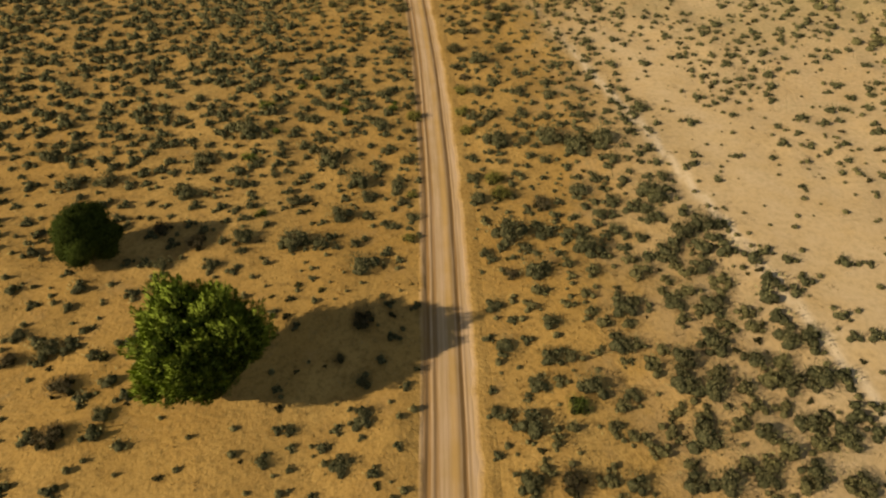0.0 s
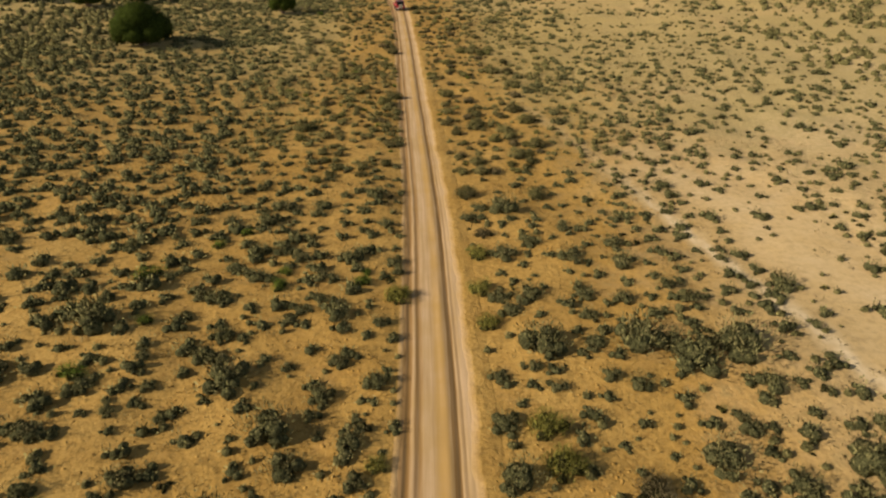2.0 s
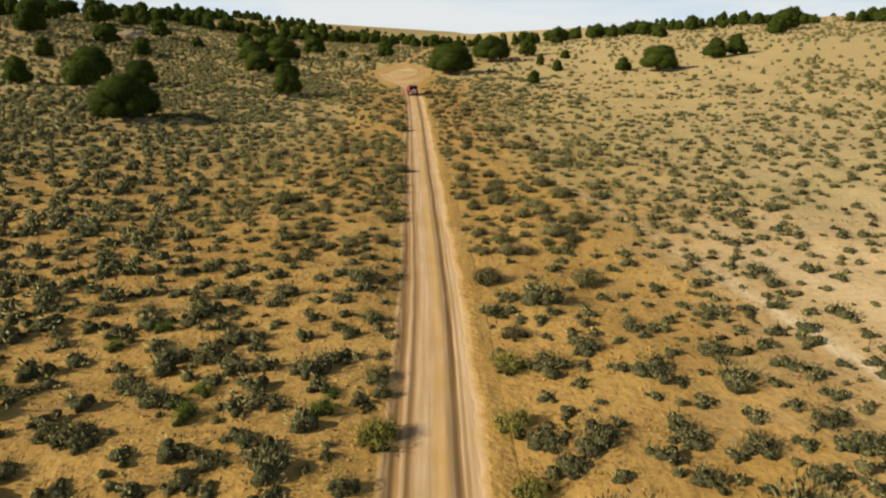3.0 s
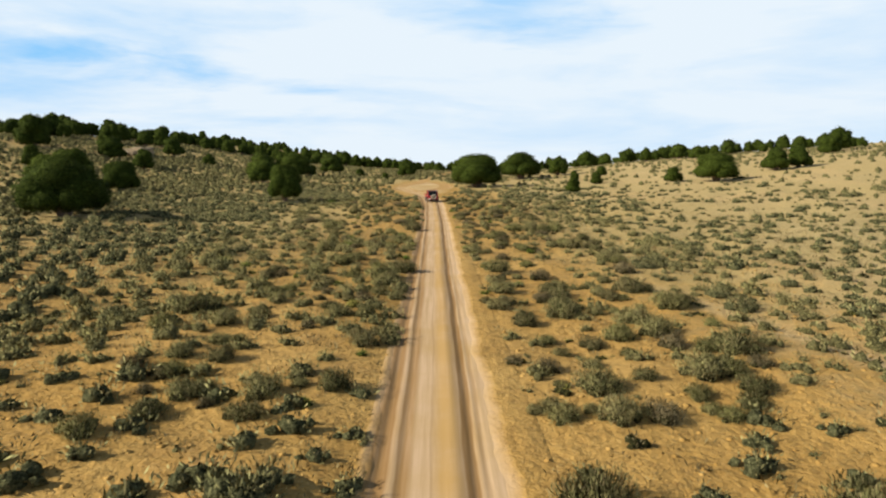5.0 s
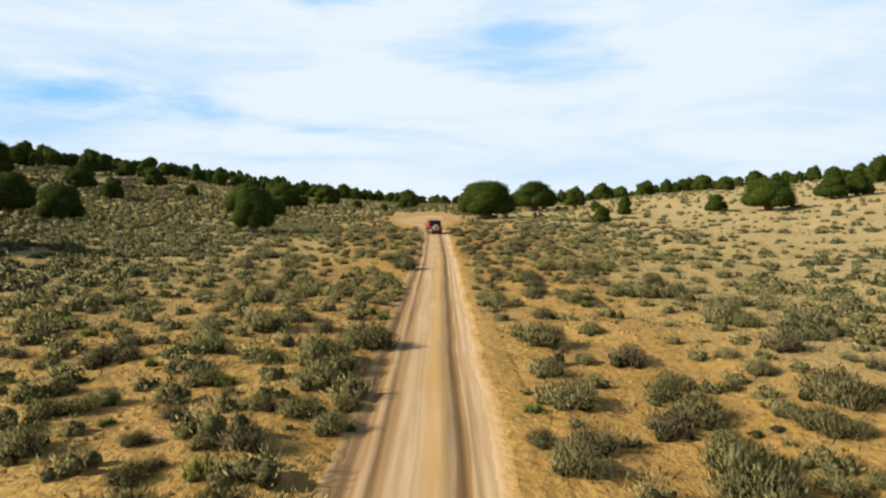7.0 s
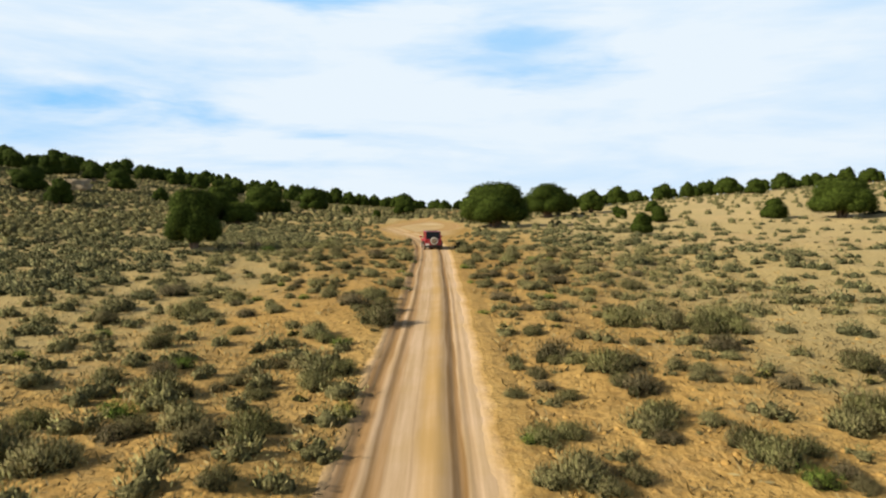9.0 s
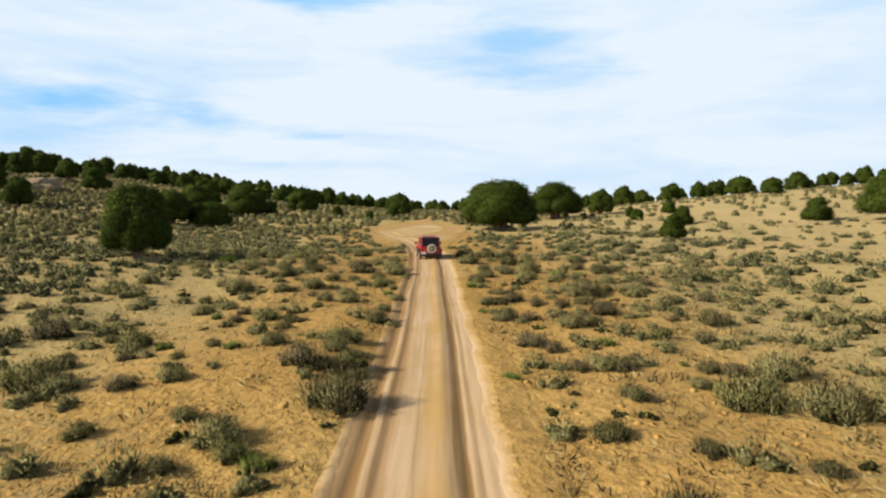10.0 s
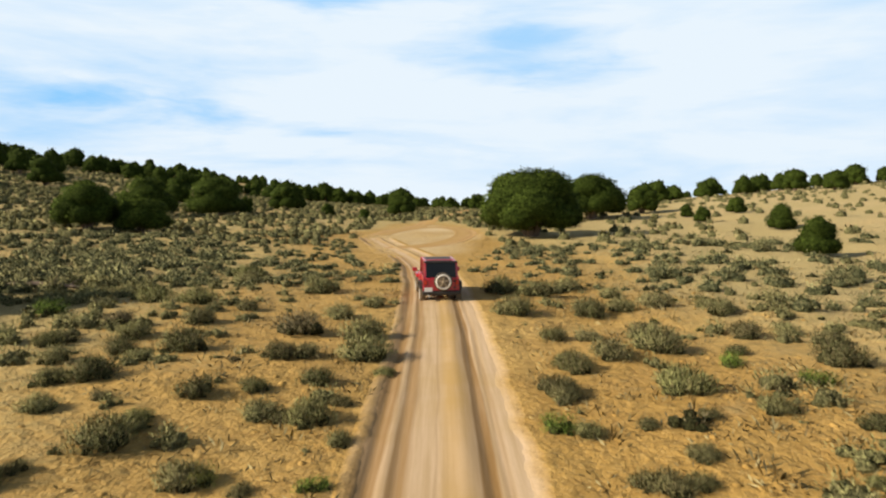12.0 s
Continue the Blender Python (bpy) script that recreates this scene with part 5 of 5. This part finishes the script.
# ---- the off-road car ----
def paint(name, color, rough_=0.35, coat=0.5, dust=0.25):
    m, k = material(name)
    p = k.n("ShaderNodeTexCoord").outputs["Object"]
    d = k.ramp(k.noise(p, 2.2, 5, 0.65), (0.35, 0.0), (0.75, dust))
    low_ = k.ramp(k.n("ShaderNodeSeparateXYZ", {0: p}).outputs[2], (0.0, 1.0), (0.9, 0.0))
    f = k.math("MAXIMUM", d, k.math("MULTIPLY", low_, dust))
    c = k.mix(f, (*color, 1), (0.42, 0.29, 0.15, 1))
    finish(k, c, k.math("ADD", k.math("MULTIPLY", f, 0.5), rough_), k.noise(p, 30.0, 2), 0.04, 0.01, Coat_Weight=coat, Coat_Roughness=0.15)
    return m


RED = paint("red_paint", (0.46, 0.006, 0.028), dust=0.18)
BLACK = paint("black_vinyl", (0.012, 0.012, 0.013), 0.6, 0.0, 0.10)
RUBBER = paint("tyre_rubber", (0.02, 0.019, 0.018), 0.85, 0.0, 0.5)
STEEL = paint("dusty_alloy", (0.45, 0.44, 0.42), 0.4, 0.0, 0.4)
CREAM = paint("cream_cover", (0.70, 0.64, 0.55), 0.55, 0.0, 0.25)
TAN = paint("tan_cover", (0.075, 0.055, 0.035), 0.7, 0.0, 0.3)
DUSTY = paint("dusty_spoke", (0.30, 0.235, 0.15), 0.7, 0.0, 0.3)
LAMP_RED = paint("lamp_red", (0.45, 0.01, 0.01), 0.2, 0.6, 0.1)
PALE = paint("pale_plate", (0.72, 0.70, 0.66), 0.5, 0.0, 0.2)
gm, gk = material("tinted_glass")
finish(gk, gk.mix(gk.noise(gk.n("ShaderNodeTexCoord").outputs["Object"], 1.5, 2), (0.006, 0.007, 0.008, 1), (0.016, 0.016, 0.016, 1)), 0.08)


def box(bm, lo, hi, bevel=0.03, taper=(1, 1)):
    """A block from lo to hi; its top is scaled by taper."""
    q = [(lo[i] + hi[i]) / 2 for i in range(3)]
    s = [hi[i] - lo[i] for i in range(3)]
    vs = bmesh.ops.create_cube(bm, size=1)["verts"]
    for v in vs:
        top = v.co.z > 0
        v.co = Vector((q[0] + v.co.x * s[0] * (taper[0] if top else 1), q[1] + v.co.y * s[1] * (taper[1] if top else 1), q[2] + v.co.z * s[2]))
    if bevel:
        es = list({e for v in vs for e in v.link_edges})
        bmesh.ops.bevel(bm, geom=es, offset=bevel, segments=2, affect="EDGES", profile=0.6)


def solid(bm, outline, x0, x1, top_in=0.0, bevel=0.02):
    """An outline in y and z, drawn out from x0 to x1."""
    a = [bm.verts.new((x0, y, z)) for y, z in outline]
    b = [bm.verts.new((x1, y, z)) for y, z in outline]
    n = len(a)
    fs = [bm.faces.new(a), bm.faces.new(b[::-1])] + [bm.faces.new((a[i], b[i], b[(i + 1) % n], a[(i + 1) % n])) for i in range(n)]
    bmesh.ops.recalc_face_normals(bm, faces=fs)
    if bevel:
        bmesh.ops.bevel(bm, geom=list({e for f in fs for e in f.edges}), offset=bevel, segments=2, affect="EDGES", profile=0.6)


def turned_bar(bm, at, a, r0, r1, half):
    """A flat spoke from r0 to r1, facing back."""
    c, s = math.cos(a), math.sin(a)
    rows = []
    for dy in (-0.012, 0.02):
        rows.append([bm.verts.new((at[0] + r * c - h * s, at[1] + dy, at[2] + r * s + h * c)) for r, h in ((r0, -half), (r1, -half * 0.6), (r1, half * 0.6), (r0, half))])
    bm.faces.new(rows[0])
    bm.faces.new(rows[1][::-1])
    for i in range(4):
        bm.faces.new((rows[0][i], rows[1][i], rows[1][(i + 1) % 4], rows[0][(i + 1) % 4]))


def ring(bm, profile, at, axis_="x", n=28):
    """A turned body from (radius, offset) pairs."""
    rows = []
    for r_, o in profile:
        row = []
        for i in range(n):
            t = 2 * math.pi * i / n
            c, s = r_ * math.cos(t), r_ * math.sin(t)
            row.append(bm.verts.new((at[0] + o, at[1] + c, at[2] + s) if axis_ == "x" else (at[0] + c, at[1] + o, at[2] + s)))
        rows.append(row)
    fs = []
    for a, b in zip(rows, rows[1:]):
        fs += [bm.faces.new((a[i], a[(i + 1) % n], b[(i + 1) % n], b[i])) for i in range(n)]
    fs += [bm.faces.new(rows[0][::-1]), bm.faces.new(rows[-1])]
    bmesh.ops.recalc_face_normals(bm, faces=fs)


def tyre_shape(at, axis_, r0=0.38, w0=0.24):
    bm = bmesh.new()
    ring(bm, [(r0 * 0.58, -w0 * 0.40), (r0 * 0.72, -w0 * 0.5), (r0 * 0.95, -w0 * 0.48), (r0, -w0 * 0.36), (r0, w0 * 0.36), (r0 * 0.95, w0 * 0.48), (r0 * 0.72, w0 * 0.5), (r0 * 0.58, w0 * 0.40)], at, axis_)
    return bm


def off_roader():
    car = new("off_road_car")
    tagged(car, "red two-door off-road car with black roof on a dirt track", "car")

    def piece(name, mat, build, parent=car, label="", smooth=False):
        bm = bmesh.new()
        build(bm)
        return part(name, bm, mat, parent, label, smooth)

    piece("chassis", BLACK, lambda b: [box(b, (-0.52, -1.7, 0.38), (-0.36, 1.75, 0.52)), box(b, (0.36, -1.7, 0.38), (0.52, 1.75, 0.52)), box(b, (-0.72, -1.25, 0.30), (0.72, -1.12, 0.42)), box(b, (-0.72, 1.12, 0.30), (0.72, 1.25, 0.42))])
    # tub with wheel openings cut into its sides
    tub = [(-1.72, 0.56), (-1.58, 0.56), (-1.50, 0.86), (-0.88, 0.86), (-0.74, 0.50), (0.62, 0.50), (0.62, 1.08), (-1.72, 1.10)]
    piece("body", RED, lambda b: solid(b, tub, -0.74, 0.74, bevel=0.03))
    piece("hood", RED, lambda b: [box(b, (-0.62, 0.60, 0.62), (0.62, 1.62, 1.07), 0.06, (0.92, 0.98)), box(b, (-0.35, 0.7, 1.05), (0.35, 1.5, 1.10), 0.02, (0.85, 0.9))])
    grille = piece("grille", RED, lambda b: box(b, (-0.56, 1.60, 0.60), (0.56, 1.68, 1.04), 0.03))
    for i in range(7):
        piece("slot", BLACK, lambda b: box(b, (-0.27 + i * 0.09 - 0.022, 1.672, 0.68), (-0.27 + i * 0.09 + 0.022, 1.69, 0.96), 0.008), grille)
    for s in (-1, 1):
        piece("headlight", PALE, lambda b: ring(b, [(0.09, 1.67), (0.095, 1.70), (0.07, 1.72)], (s * 0.43, 0, 0.84), "y", 16))
        piece("front_fender", RED, lambda b: solid(b, [(0.62, 0.86), (0.72, 0.98), (1.66, 0.94), (1.74, 0.80), (1.70, 0.78), (1.60, 0.88), (0.78, 0.92), (0.70, 0.80)], s * 0.58, s * 0.86, bevel=0.015))
        piece("rear_fender", BLACK, lambda b: solid(b, [(-1.64, 0.66), (-1.54, 0.92), (-0.84, 0.92), (-0.70, 0.60), (-0.76, 0.58), (-0.88, 0.87), (-1.50, 0.87), (-1.58, 0.64)], s * 0.72, s * 0.87, bevel=0.012))
        door = piece("door", RED, lambda b: box(b, (s * 0.755 - 0.02, -0.52, 0.56), (s * 0.755 + 0.02, 0.50, 1.12), 0.015))
        piece("handle", BLACK, lambda b: box(b, (s * 0.79 - 0.015, -0.46, 0.96), (s * 0.79 + 0.015, -0.30, 1.0), 0.008), door)
        mirror = piece("mirror", RED, lambda b: box(b, (s * 0.93 - 0.10, 0.36, 1.12), (s * 0.93 + 0.10, 0.46, 1.30), 0.03))
        piece("bracket", BLACK, lambda b: box(b, (min(s * 0.74, s * 0.86), 0.39, 1.13), (max(s * 0.74, s * 0.86), 0.43, 1.17), 0.008), mirror)
        piece("rock_rail", BLACK, lambda b: box(b, (s * 0.76 - 0.05, -0.72, 0.44), (s * 0.76 + 0.05, 0.62, 0.52), 0.02))
        lamp_ = piece("tail_light", LAMP_RED, lambda b: box(b, (s * 0.64 - 0.07, -1.79, 0.82), (s * 0.64 + 0.07, -1.72, 1.02), 0.015))
        piece("bezel", BLACK, lambda b: box(b, (s * 0.64 - 0.09, -1.74, 0.80), (s * 0.64 + 0.09, -1.715, 1.04), 0.01), lamp_)
        # side of the hard top, leaning inwards, with its window
        side = piece("top_side", RED, lambda b: [solid(b, [(-1.70, 1.08), (0.42, 1.08), (0.30, 1.16), (-1.68, 1.16)], s * 0.70, s * 0.735, bevel=0.01),
                                                solid(b, [(-1.66, 1.10), (-1.44, 1.10), (-1.36, 1.72), (-1.50, 1.72)], s * 0.60, s * 0.69, bevel=0.012),
                                                solid(b, [(-0.62, 1.10), (-0.46, 1.10), (-0.48, 1.72), (-0.62, 1.72)], s * 0.60, s * 0.69, bevel=0.012)])
        piece("side_window", gm, lambda b: solid(b, [(-1.60, 1.12), (0.36, 1.12), (0.10, 1.70), (-1.50, 1.70)], s * 0.64, s * 0.665, bevel=0.004), side, "dark tinted window glass")
        piece("roof_rail", RED, lambda b: box(b, (s * 0.60 - 0.06, -1.50, 1.68), (s * 0.60 + 0.06, 0.16, 1.765), 0.03))
    shield = piece("windscreen_frame", RED, lambda b: [solid(b, [(0.52, 1.06), (0.60, 1.06), (0.24, 1.74), (0.16, 1.74)], s * 0.60, s * 0.70, bevel=0.015) for s in (-1, 1)] + [box(b, (-0.68, 0.12, 1.69), (0.68, 0.27, 1.765), 0.025), box(b, (-0.7, 0.50, 1.04), (0.7, 0.64, 1.12), 0.02)])
    piece("windscreen", gm, lambda b: solid(b, [(0.54, 1.08), (0.565, 1.08), (0.215, 1.72), (0.19, 1.72)], -0.62, 0.62, bevel=0.003), shield, "dark windscreen glass")
    roof = piece("roof", BLACK, lambda b: box(b, (-0.55, -0.92, 1.69), (0.55, 0.13, 1.775), 0.03), label="black roof panel")
    piece("cross_bar", RED, lambda b: box(b, (-0.62, -1.06, 1.68), (0.62, -0.91, 1.775), 0.03), roof, "red roof bar")
    piece("rear_top", BLACK, lambda b: solid(b, [(-1.06, 1.74), (-1.06, 1.69), (-1.46, 1.66), (-1.46, 1.73)], -0.56, 0.56, bevel=0.01), roof)
    gate = piece("tailgate", RED, lambda b: box(b, (-0.56, -1.775, 0.58), (0.56, -1.715, 1.10), 0.02))
    piece("rear_window", gm, lambda b: solid(b, [(-1.72, 1.12), (-1.69, 1.12), (-1.50, 1.68), (-1.53, 1.68)], -0.60, 0.60, bevel=0.004), label="dark tinted rear window")
    piece("rear_frame", BLACK, lambda b: box(b, (-0.68, -1.54, 1.68), (0.68, -1.44, 1.765), 0.025))
    for low in (0.68, 0.94):
        piece("hinge", BLACK, lambda b: [box(b, (0.48, -1.80, low), (0.60, -1.765, low + 0.06), 0.008)], gate)
    piece("bumper", BLACK, lambda b: box(b, (-0.78, -1.92, 0.44), (0.78, -1.78, 0.58), 0.03))
    piece("bumper", BLACK, lambda b: box(b, (-0.76, 1.72, 0.46), (0.76, 1.86, 0.60), 0.03))
    piece("number_plate", PALE, lambda b: box(b, (-0.70, -1.945, 0.57), (-0.38, -1.925, 0.74), 0.006), label="pale blank number plate")
    piece("exhaust", STEEL, lambda b: ring(b, [(0.035, -1.95), (0.04, -1.6), (0.03, -1.55)], (-0.5, 0, 0.36), "y", 12))
    spare = part("spare_wheel", tyre_shape((0.06, -1.92, 0.97), "y", 0.365, 0.22), RUBBER, car, "spare wheel with a cream ring cover", True)
    piece("cover_ring", CREAM, lambda b: ring(b, [(0.315, -2.00), (0.315, -2.035), (0.30, -2.055), (0.255, -2.058), (0.24, -2.045), (0.24, -2.0)], (0.06, 0, 0.97), "y"), spare, "cream ring", True)
    piece("cover_centre", TAN, lambda b: ring(b, [(0.245, -2.0), (0.245, -2.04), (0.22, -2.052), (0.05, -2.056)], (0.06, 0, 0.97), "y"), spare, "dusty dark brown centre", True)
    piece("hub", DUSTY, lambda b: ring(b, [(0.075, -2.05), (0.07, -2.07), (0.02, -2.075)], (0.06, 0, 0.97), "y", 14), spare, "dusty tan hub", True)
    for k in range(5):
        a = 2 * math.pi * (k + 0.25) / 5
        piece("spoke", DUSTY, lambda b: turned_bar(b, (0.06, -2.052, 0.97), a, 0.06, 0.225, 0.035), spare)
    for sx in (-1, 1):
        for yy in (-1.18, 1.19):
            wh = part("wheel", tyre_shape((sx * 0.735, yy, 0.38), "x"), RUBBER, car, "dusty black off-road tyre", True)
            piece("rim", STEEL, lambda b: ring(b, [(0.23, sx * 0.02), (0.23, sx * 0.10), (0.20, sx * 0.115), (0.17, sx * 0.07), (0.07, sx * 0.075), (0.06, sx * 0.11), (0.03, sx * 0.115)], (sx * 0.735, yy, 0.38), "x", 20), wh, "alloy rim", True)
    return car


CAR_Y = 140.0
car = off_roader()
car_x = float(road_x(CAR_Y)) - 0.40
turn = math.degrees(math.atan2(-(float(road_x(CAR_Y + 1)) - float(road_x(CAR_Y - 1))), 2))
pitch = math.degrees(math.atan2(float(ground_base(car_x, CAR_Y + 1.2) - ground_base(car_x, CAR_Y - 1.2)), 2.4))
car.matrix_world = pose(car_x, CAR_Y, float(ground_base(car_x, CAR_Y)) - 0.13, pitch, 0, turn + 4)
